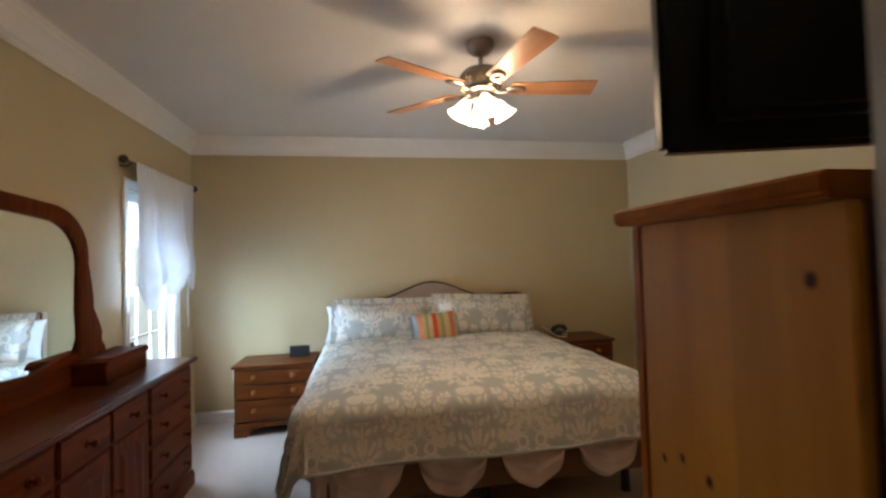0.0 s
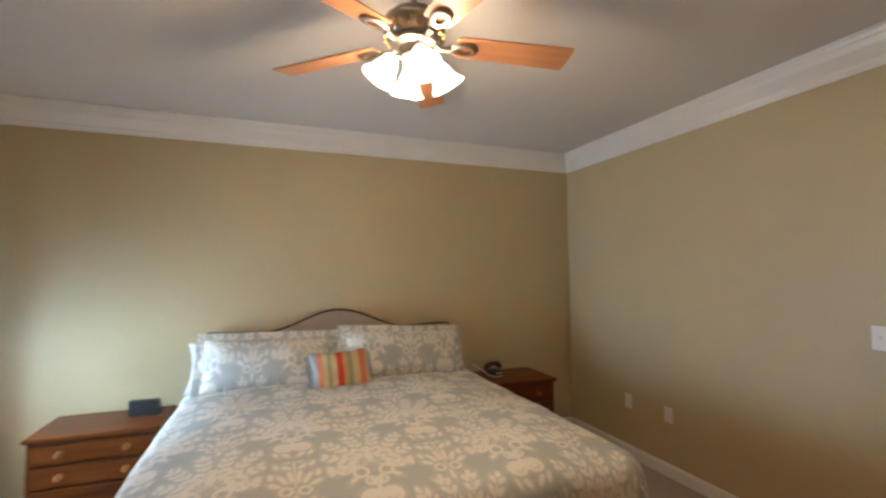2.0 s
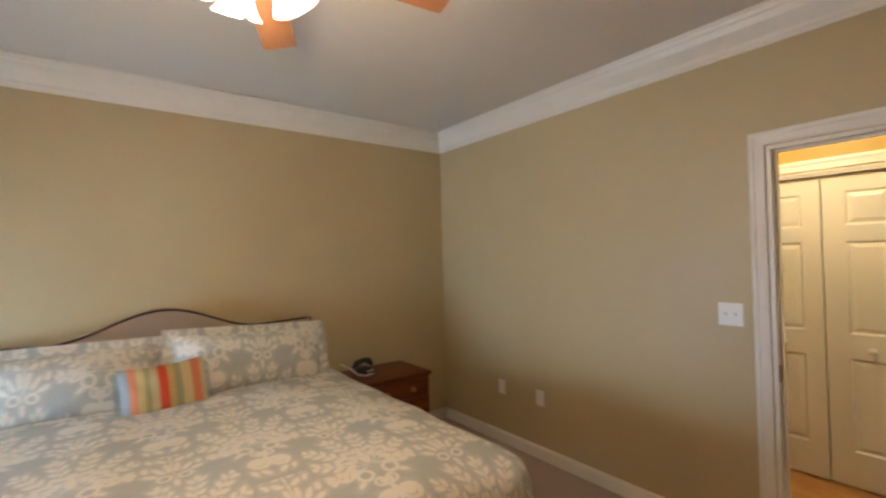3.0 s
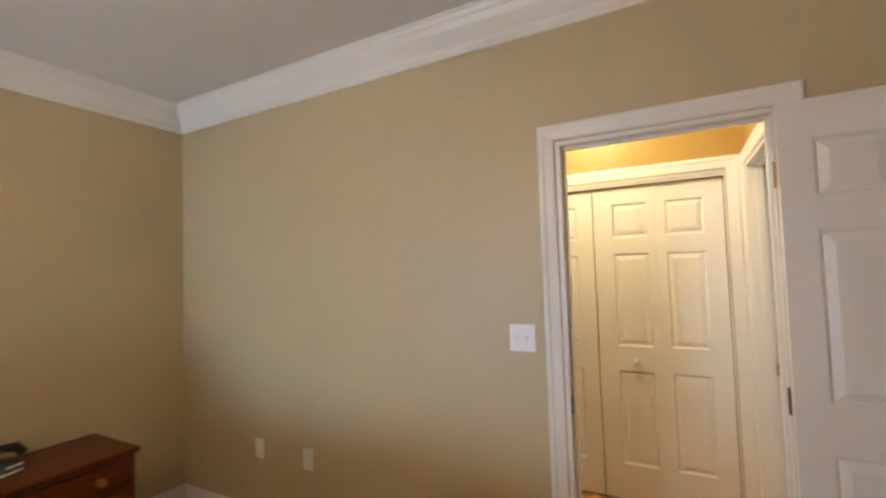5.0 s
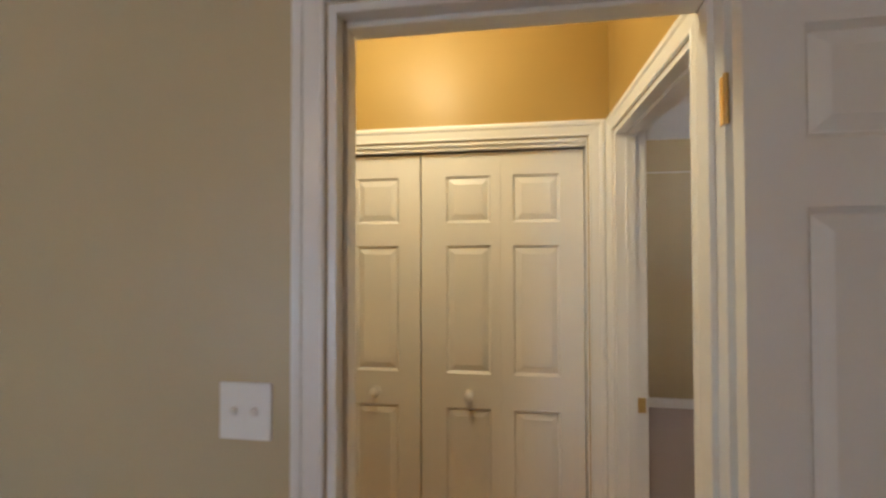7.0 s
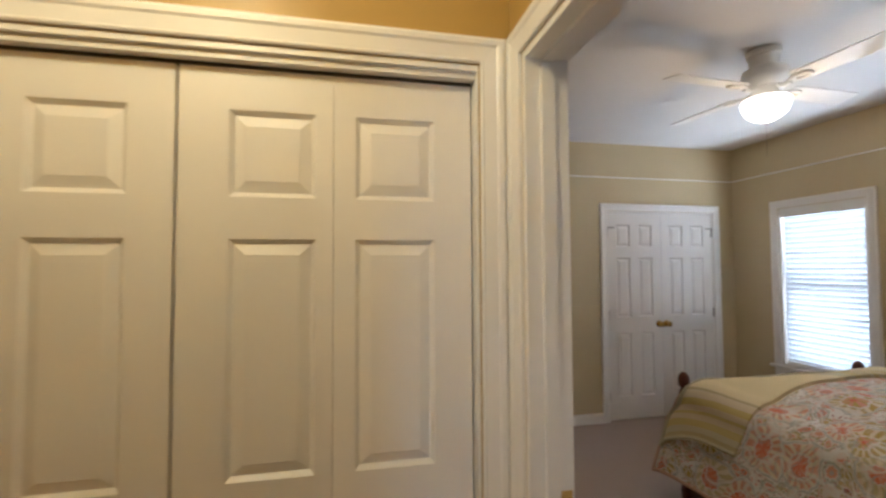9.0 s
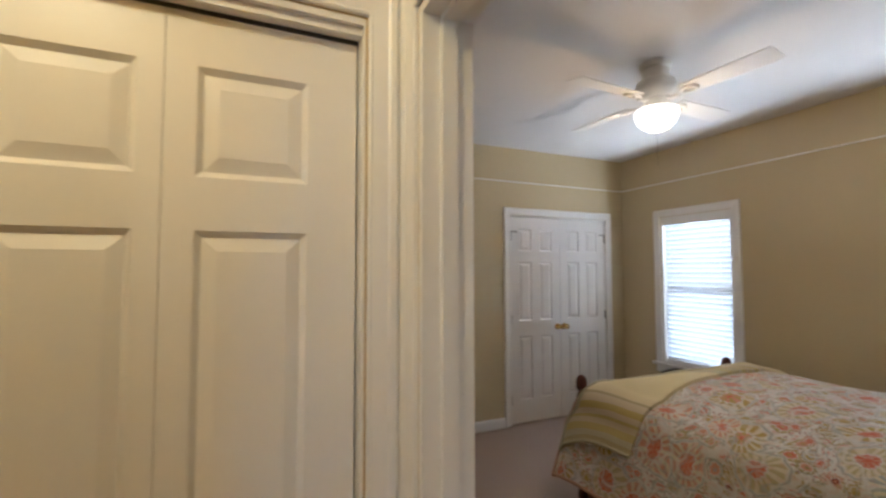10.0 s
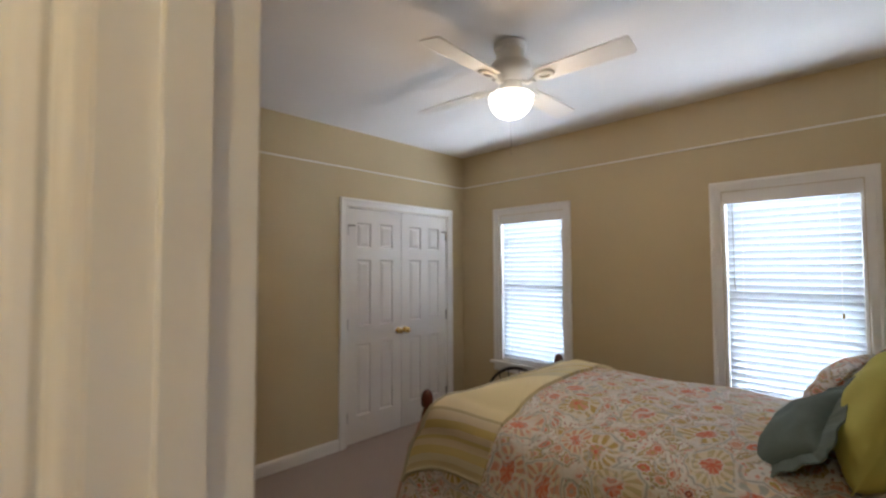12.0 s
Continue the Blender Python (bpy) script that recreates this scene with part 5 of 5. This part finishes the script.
# television on a swing arm
tv = thing("television", pose(0.905, 0.655, 1.605, 0, 0, -15.5), "black flat-screen television on a wall arm above the armoire", "television")
part("cabinet", box(-0.355, -0.012, 0.0, 0.355, 0.022, 0.455), BLACK, tv, bevel=0.008)
part("rear_housing", prism([(-0.30, 0.035), (-0.28, 0.40), (0.28, 0.40), (0.30, 0.035)], -0.05, -0.0125), BLACK, tv, bevel=0.012)
part("screen", box(-0.335, 0.0221, 0.035, 0.335, 0.0245, 0.435), SCREEN, tv, "dark glossy screen")
part("mount_plate", box(-0.1, -0.062, 0.13, 0.1, -0.0505, 0.33), IRON, tv, bevel=0.002)
arm = tube([(-0.0, -0.056, 0.23), (0.06, -0.10, 0.23), (0.0, -0.145, 0.23)], 0.014, 10)
part("swing_arm", arm, IRON, tv, "black steel swing arm")

# window curtain
rod = thing("curtain_rod", Matrix(), "black iron curtain rod with ball finials over the window", "curtain rod")
part("rod", tube([(-1.405, 3.40, 2.185), (-1.405, 4.52, 2.185)], 0.009, 12), IRON, rod, smooth=True)
for y, s in ((3.40, -1), (4.52, 1)):
    f = lathe([(0.009, 0.0), (0.016, 0.006), (0.012, 0.012), (0.024, 0.024), (0.030, 0.040), (0.024, 0.056), (0.010, 0.066), (0.0, 0.070)], 16, turn=Matrix.Rotation(radians(-90 * s), 3, "X"), at=(-1.405, y, 2.185))
    part("finial", f, IRON, rod, smooth=True)
for y in (3.455, 4.49):
    part("bracket", tube([(-1.474, y, 2.165), (-1.43, y, 2.160), (-1.405, y, 2.174)], 0.006, 8), IRON, rod)

CT = thing("curtain", Matrix(), "sheer white tie-up balloon curtain over the window", "curtain")


HEM = ((0.0, 0.88), (0.04, 0.96), (0.11, 1.02), (0.20, 1.045), (0.27, 1.03), (0.305, 0.95), (0.33, 0.76), (0.36, 0.80), (0.43, 0.90), (0.54, 0.955), (0.65, 0.95), (0.74, 0.89), (0.80, 0.75), (0.84, 0.85), (0.91, 0.94), (1.0, 0.88))


def hem_length(u):
    for (a, la), (b, lb) in zip(HEM, HEM[1:]):
        if u <= b:
            k = (u - a) / (b - a)
            return la + (lb - la) * k
    return HEM[-1][1]


def valance(u, v):
    y = 3.50 + 0.99 * u
    lift = math.exp(-((u - 0.33) / 0.05) ** 2) + math.exp(-((u - 0.80) / 0.05) ** 2)
    length = 0.94 + (sum(hem_length(min(1, max(0, u + 0.012 * k))) for k in (-1, 0, 1)) / 3 - 0.94) * max(0.0, (v - 0.35) / 0.65) ** 0.8
    z = 2.195 - length * v
    low = max(0.0, (v - 0.55) / 0.45)
    ends = min(1.0, u / 0.12) * min(1.0, (1 - u) / 0.08)
    belly = 0.03 * math.sin(math.pi * min(1, low * 0.9)) * (1 - 0.75 * lift) * ends
    head = 0.012 * math.sin(u * 120) * math.exp(-v * 9)
    pleat = 0.007 * math.sin(u * 34 + 1.5 * math.sin(v * 3)) * (0.35 + 0.65 * v) + 0.010 * math.sin(u * 9.3) * v
    crease = 0.034 * math.exp(-((u - 0.235 - 0.095 * v ** 0.7) / 0.014) ** 2) + 0.018 * math.exp(-((u - 0.715 - 0.085 * v ** 0.7) / 0.014) ** 2)
    scoop = 0.016 * low * sum(math.sin((u - c) / w * math.pi) ** 2 * math.sin(low * 16 + 6 * abs(u - c)) for c, w in ((0.0, 0.33), (0.33, 0.47)) if c <= u <= c + w)
    return (-1.392 + pleat + belly + crease * (0.4 + v) + head + scoop + 0.012 * lift * low, y + 0.006 * math.sin(v * 6 + u * 20) * v - 0.025 * low * (math.exp(-((u - 0.39) / 0.05) ** 2) - math.exp(-((u - 0.27) / 0.05) ** 2)), z)


part("panel", sheet(valance, 150, 90), SHEER, CT, smooth=True)
for y, z0, z1, w in ((3.827, 1.44, 1.02, 0.010), (4.292, 1.44, 0.95, 0.03)):
    part("tie", sheet(lambda u, v: (-1.372 + 0.004 * math.sin(v * 9), y + (u - 0.5) * w + 0.010 * math.sin(v * 5), z0 + (z1 - z0) * v), 4, 16), SHEER, CT, smooth=True)


# ---- ceiling fans ----
def blade_mesh(r0, r1, w0, w1, round_=0.012, t=0.006):
    pts = [(r0, -w0 / 2), (r0 + 0.02, -w0 / 2 - 0.006)]
    pts += [(r1 - round_, -w1 / 2), (r1 - round_ * 0.28, -w1 / 2 + round_ * 0.28), (r1, -w1 / 2 + round_), (r1 + 0.002, 0), (r1, w1 / 2 - round_), (r1 - round_ * 0.28, w1 / 2 - round_ * 0.28), (r1 - round_, w1 / 2), (r0 + 0.02, w0 / 2 + 0.006), (r0, w0 / 2)]
    bm = bmesh.new()
    lo, hi = [bm.verts.new((x, y, -t / 2)) for x, y in pts], [bm.verts.new((x, y, t / 2)) for x, y in pts]
    for i in range(len(pts)):
        j = (i + 1) % len(pts)
        bm.faces.new((lo[i], lo[j], hi[j], hi[i]))
    bm.faces.new(lo)
    bm.faces.new(hi)
    return bm


def bracket_mesh(r0, r1):
    """A cast blade arm: a curved bar that opens into a shield plate with an oval eye under the blade."""
    bm = tube([(r0, 0, -0.005), (r0 + 0.03, 0, -0.022), (r0 + 0.07, 0, -0.016)], [0.013, 0.011, 0.014], 8)
    c, n = r0 + 0.118, 24
    rings = []
    for grow, z in ((0.0, -0.006), (0.0, -0.016), (0.35, -0.019), (0.75, -0.017), (1.0, -0.012), (1.0, -0.006)):
        ring = []
        for k in range(n):
            a = 2 * math.pi * k / n
            ex, ey = 0.012 + 0.030 * math.cos(a), 0.017 * math.sin(a)
            ox, oy = 0.062 * math.cos(a), (0.036 + 0.010 * math.cos(a)) * math.sin(a)
            ring.append(bm.verts.new((c + ex + (ox - ex) * grow, ey + (oy - ey) * grow, z)))
        rings.append(ring)
    for a, b in zip(rings, rings[1:] + rings[:1]):
        for k in range(n):
            bm.faces.new((a[k], a[(k + 1) % n], b[(k + 1) % n], b[k]))
    return bm


def ceiling_fan(m, label, metal, wood_, blades, angle, r1, canopy, drop, zb, pitch, widths=(0.10, 0.135, 0.010)):
    th = thing("ceiling_fan", m, label, "ceiling fan")
    part("canopy", lathe(canopy, 28), metal, th, smooth=True)
    if drop:
        part("downrod", lathe([(0.012, -0.06), (0.012, drop), (0.020, drop), (0.022, drop - 0.01)], 14), metal, th, smooth=True)
    first = None
    for i in range(blades):
        a = angle + i * 360 / blades
        at = pose(0, 0, zb, 0, 0, a) @ pose(0, 0, 0, pitch, 0, 0)
        if first is None:
            first = part("blade", blade_mesh(0.165, r1, *widths), wood_, th)
            iron = part("blade_arm", bracket_mesh(0.075, 0.24), metal, th, smooth=True)
            first.matrix_basis, iron.matrix_basis = at, at
        else:
            again(first, "blade", th, at)
            again(iron, "blade_arm", th, at)
    return th


fan1 = ceiling_fan(pose(0.815, 2.585, 2.699), "five-blade ceiling fan with oak blades and four lit glass shades", PEWTER, BLADE, 5, -7.5, 0.655,
                   [(0.0, 0.0), (0.078, 0.0), (0.080, -0.020), (0.074, -0.040), (0.055, -0.062), (0.026, -0.078), (0.0, -0.08)], -0.14, -0.268, -12)
part("motor_housing", lathe([(0.0, -0.135), (0.03, -0.138), (0.05, -0.150), (0.098, -0.168), (0.118, -0.190), (0.122, -0.215), (0.112, -0.235), (0.095, -0.250), (0.09, -0.262), (0.0, -0.264)], 36), PEWTER, fan1, smooth=True)
part("flywheel", lathe([(0.0, -0.2645), (0.085, -0.265), (0.088, -0.285), (0.06, -0.295), (0.05, -0.315), (0.056, -0.335), (0.044, -0.350), (0.0, -0.352)], 32), PEWTER, fan1, smooth=True)
for i in range(10):
    a = i * math.pi / 5
    rib = tube([(0.0, -0.022, -0.026), (0.004, -0.010, -0.012), (0.004, -0.016, 0.006), (0.0, 0.0, 0.020), (0.004, 0.016, 0.006), (0.004, 0.010, -0.012), (0.0, 0.022, -0.026)], 0.0042, 6)
    part("vent_scroll", rib, BRASS, fan1, "gilt cast scroll", smooth=True).matrix_basis = pose(0.112 * math.cos(a), 0.112 * math.sin(a), -0.236, 0, 0, math.degrees(a))
SHADE = [(0.026, 0.0), (0.030, -0.012), (0.040, -0.035), (0.046, -0.060), (0.054, -0.085), (0.068, -0.108), (0.076, -0.118), (0.073, -0.118), (0.064, -0.106), (0.050, -0.083), (0.042, -0.058), (0.036, -0.034), (0.026, -0.010), (0.022, 0.0)]
for i in range(4):
    a = radians(86 + 90 * i)
    part("light_arm", tube([(0.035 * math.cos(a), 0.035 * math.sin(a), -0.335), (0.075 * math.cos(a), 0.075 * math.sin(a), -0.332), (0.092 * math.cos(a), 0.092 * math.sin(a), -0.345)], 0.010, 10), PEWTER, fan1, smooth=True)
    sh = part("shade", lathe([(r * 0.92, z * 0.82) for r, z in SHADE], 24), LIT1, fan1, "lit frosted bell shade", smooth=True)
    sh.matrix_basis = pose(0.088 * math.cos(a), 0.088 * math.sin(a), -0.343, 0, 0, math.degrees(a)) @ pose(0, 0, 0, 0, -30, 0)
part("finial", lathe([(0.0, -0.352), (0.022, -0.355), (0.024, -0.366), (0.008, -0.378), (0.0, -0.380)], 18), PEWTER, fan1, smooth=True)
part("pull_chain", tube([(0.0, 0.0, -0.379), (0.001, 0.0, -0.45), (0.0, 0.0, -0.478)], 0.0012, 6), BRASS, fan1, "thin brass pull chain")
part("pull_knob", lathe([(0.0, -0.477), (0.007, -0.480), (0.013, -0.490), (0.011, -0.500), (0.0, -0.505)], 14), WHITEP, fan1, "white pull knob", smooth=True)

fan2 = ceiling_fan(pose(5.095, -0.59, 2.699), "white four-blade ceiling fan with a lit bowl light", FANWHITE, FANWHITE, 4, 3, 0.635,
                   [(0.0, 0.0), (0.085, 0.0), (0.085, -0.030), (0.075, -0.040), (0.072, -0.09), (0.0, -0.092)], 0, -0.212, -11, (0.10, 0.13, 0.014))
part("motor_housing", lathe([(0.0, -0.092), (0.075, -0.093), (0.105, -0.108), (0.112, -0.135), (0.108, -0.160), (0.082, -0.185), (0.07, -0.205), (0.0, -0.207)], 36), FANWHITE, fan2, smooth=True)
part("switch_cup", lathe([(0.0, -0.2075), (0.058, -0.208), (0.060, -0.235), (0.052, -0.262), (0.085, -0.272), (0.0, -0.274)], 28), FANWHITE, fan2, smooth=True)
part("bowl", lathe([(0.112, -0.275), (0.118, -0.285), (0.115, -0.315), (0.100, -0.350), (0.070, -0.378), (0.032, -0.394), (0.0, -0.398)], 36), LIT2, fan2, "lit frosted glass bowl", smooth=True)
part("pull_chain", tube([(0.0, 0.0, -0.396), (0.001, 0.0, -0.48), (0.0, 0.001, -0.60)], 0.0009, 6), STEEL, fan2, "thin pull chain")

# hall ceiling light
hl = thing("ceiling_light", pose(3.52, 2.13, 2.699), "frosted dome ceiling light in the hall", "ceiling light")
part("base", lathe([(0.0, 0.0), (0.15, 0.0), (0.155, -0.018), (0.14, -0.028), (0.0, -0.03)], 32), BRASS, hl, smooth=True)
part("dome", lathe([(0.135, -0.030), (0.14, -0.045), (0.125, -0.075), (0.085, -0.102), (0.04, -0.115), (0.0, -0.118)], 32), LIT3, hl, "lit frosted glass dome", smooth=True)


# ---- wall plates ----
def plate(name, m, w, h, label, category, draw):
    th = thing(name, m, label, category)
    part("plate", box(-w / 2, -0.006, -h / 2, w / 2, 0, h / 2), WHITEP, th, bevel=0.002)
    draw(th)
    return th


def toggles(th):
    for x in (-0.023, 0.023):
        part("toggle", prism([(-0.012, -0.004), (-0.018, 0.006), (-0.006, 0.010), (-0.0062, -0.010)], x - 0.005, x + 0.005, flip=True), WHITEP, th)


def sockets(th):
    for z in (-0.02, 0.02):
        part("socket", box(-0.016, -0.0075, z - 0.014, 0.016, -0.006, z + 0.014), WHITEP, th, bevel=0.0005)


plate("light_switch", pose(3.0845, 2.232, 1.20, 0, 0, -90), 0.116, 0.118, "white double toggle light switch on the tan wall", "switch", toggles)
for y in (3.925, 3.525):
    plate("power_outlet", pose(3.0845, y, 0.455, 0, 0, -90), 0.072, 0.116, "white power outlet low on the tan wall", "outlet", sockets)
plate("power_outlet", pose(-1.10, 4.6895, 0.42), 0.072, 0.116, "white power outlet low on the wall behind the nightstand", "outlet", sockets)

# ---- guest room things ----
gb_ = thing("guest_bed", Matrix(), "dark mahogany low-post bed with a brown bed skirt", "bed")
POST = [(0.0, 0.0), (0.026, 0.0), (0.034, 0.05), (0.026, 0.10), (0.038, 0.14), (0.042, 0.22), (0.042, 0.46), (0.034, 0.50), (0.026, 0.53), (0.036, 0.56), (0.038, 0.62), (0.030, 0.66), (0.020, 0.685), (0.034, 0.70), (0.036, 0.735), (0.030, 0.762), (0.016, 0.78), (0.0, 0.785)]
for x in (5.585, 3.42):
    for y in (-0.43, -1.87):
        prof = [(r, z * (1.035 if x > 5 else 1.35)) for r, z in POST]
        part("post", lathe(prof, 20, at=(x, y, 0)), MAHOG, gb_, smooth=True)
for y in (-0.43, -1.87):
    part("side_rail", box(3.45, y - 0.014, 0.24, 5.56, y + 0.014, 0.38), MAHOG, gb_, bevel=0.004)
part("footboard", prism([(-1.84, 0.24), (-1.84, 0.50), (-1.5, 0.53), (-1.15, 0.56), (-0.8, 0.53), (-0.46, 0.50), (-0.46, 0.24)], 5.57, 5.60, flip=True), MAHOG, gb_, bevel=0.004)
part("headboard", prism([(-1.84, 0.24), (-1.84, 0.80), (-1.5, 0.86), (-1.15, 0.96), (-0.8, 0.86), (-0.46, 0.80), (-0.46, 0.24)], 3.405, 3.435, flip=True), MAHOG, gb_, bevel=0.004)
part("mattress", box(3.45, -1.80, 0.40, 5.52, -0.50, 0.69), WHITEC, gb_, bevel=0.04)
part("box_spring", box(3.46, -1.83, 0.22, 5.54, -0.47, 0.398), BROWNC, gb_, bevel=0.01)
for y, s in ((-0.455, 1), (-1.845, -1)):
    part("bed_skirt", sheet(lambda u, v: (3.48 + 2.05 * u, y + s * (0.03 + 0.012 * math.sin(u * 90) * v), 0.38 - 0.36 * v), 180, 5, 0.003), BROWNC, gb_, "brown pleated skirt", smooth=True)

GUEST = dict(z=0.855, hang=0.3, flare=0.36, r=0.15, puff=0.018, ripple=0.022, seed=5.1, swell=0.10, waves=7.0, guest=True, lap=0.11, slant=0.14)
bedding("comforter", drape(3.52, 5.455, -1.78, -0.52, skirts=(0.0, 0.07, 0.36, 0.57), thick=0.02, nx=90, ny=90, **GUEST), PAISLEY, cloth("paisley_hem", (0.55, 0.36, 0.28), 30.0), "white paisley comforter with coral and olive flowers on the guest bed", "comforter")
G2 = dict(GUEST, z=0.875, slant=0.30)
bedding("throw_blanket", drape(5.05, 5.46, -1.78, -0.52, skirts=(0.0, 0.045, 0.30, 0.37), thick=0.024, nx=30, ny=90, **G2), THROW, cloth("throw_hem", (0.52, 0.48, 0.34), 30.0), "yellow striped woven throw folded across the bed foot", "blanket")

cushion("bed_pillow", pose(3.68, -0.92, 1.02, -26, 0, 86), 0.78, 0.46, 0.30, LIME, "lime green pillow leaning on the bed head", 4, 0.0, 0.06)
cushion("bed_pillow", pose(3.58, -1.62, 1.06, -18, 0, 92), 0.62, 0.46, 0.22, PALEGREEN, "pale green pillow leaning on the bed head", 6, 0.0, 0.08)
cushion("bed_pillow", pose(3.88, -1.55, 0.945, -38, 5, 78), 0.46, 0.30, 0.16, PAISLEY, "white floral pillow with grey ruffled edge", 8, 0.03, 0.1)
cushion("throw_pillow", pose(3.95, -0.76, 0.91, -48, 28, 78), 0.33, 0.30, 0.14, TEAL, "slate teal cushion with a flat border", 9, 0.05, 0.14)

# chair by the guest window
gh = thing("chair", pose(6.06, -1.81, 0, 0, 0, 180), "small dark chair with a bowed back under the window", "chair")
part("seat", lathe([(0.0, 0.315), (0.22, 0.315), (0.24, 0.325), (0.235, 0.342), (0.20, 0.348), (0.0, 0.345)], 28), IRON, gh, smooth=True)
part("back", tube([(0.32 * math.cos(a), 0.14 + 0.05 * math.sin(a), 0.345 + 0.25 * math.sin(a)) for a in [k * math.pi / 18 for k in range(19)]], 0.014, 10), IRON, gh, "bowed dark back rail", smooth=True)
part("arm_rail", tube([(0.32, 0.14, 0.345), (0.20, 0.05, 0.336)], 0.013, 10, tube([(-0.32, 0.14, 0.345), (-0.20, 0.05, 0.336)], 0.013, 10)), IRON, gh)
for k in range(1, 8):
    a = k * math.pi / 8
    part("spindle", tube([(0.17 * math.cos(a), 0.13, 0.340), (0.31 * math.cos(a), 0.14 + 0.05 * math.sin(a), 0.345 + 0.245 * math.sin(a))], 0.006, 8), IRON, gh)
for sx in (-1, 1):
    for sy in (-1, 1):
        part("leg", tube([(sx * 0.14, sy * 0.14, 0.32), (sx * 0.165, sy * 0.165, 0.16), (sx * 0.18, sy * 0.18, 0.0)], [0.013, 0.016, 0.010], 8), IRON, gh)

# ---- hall floor boards ----
BW = 0.057
first = None
hf = thing("floor_hall", Matrix(), "narrow honey oak strip floor of the hall", "floor", kind="structure")
k = 0
x = 3.1505
while x < 4.94:
    y = 1.2005
    lens = [0.9 - 0.37 * ((k * 7) % 5) / 4, 0.85, 1.6]
    for ln in lens:
        y1 = min(y + ln, 3.6995)
        if y1 - y > 0.05:
            part("plank", box(x, y, -0.021, min(x + BW - 0.0012, 4.949), y1 - 0.001, 0.0), OAK, hf)
        y = y1
    x += BW
    k += 1
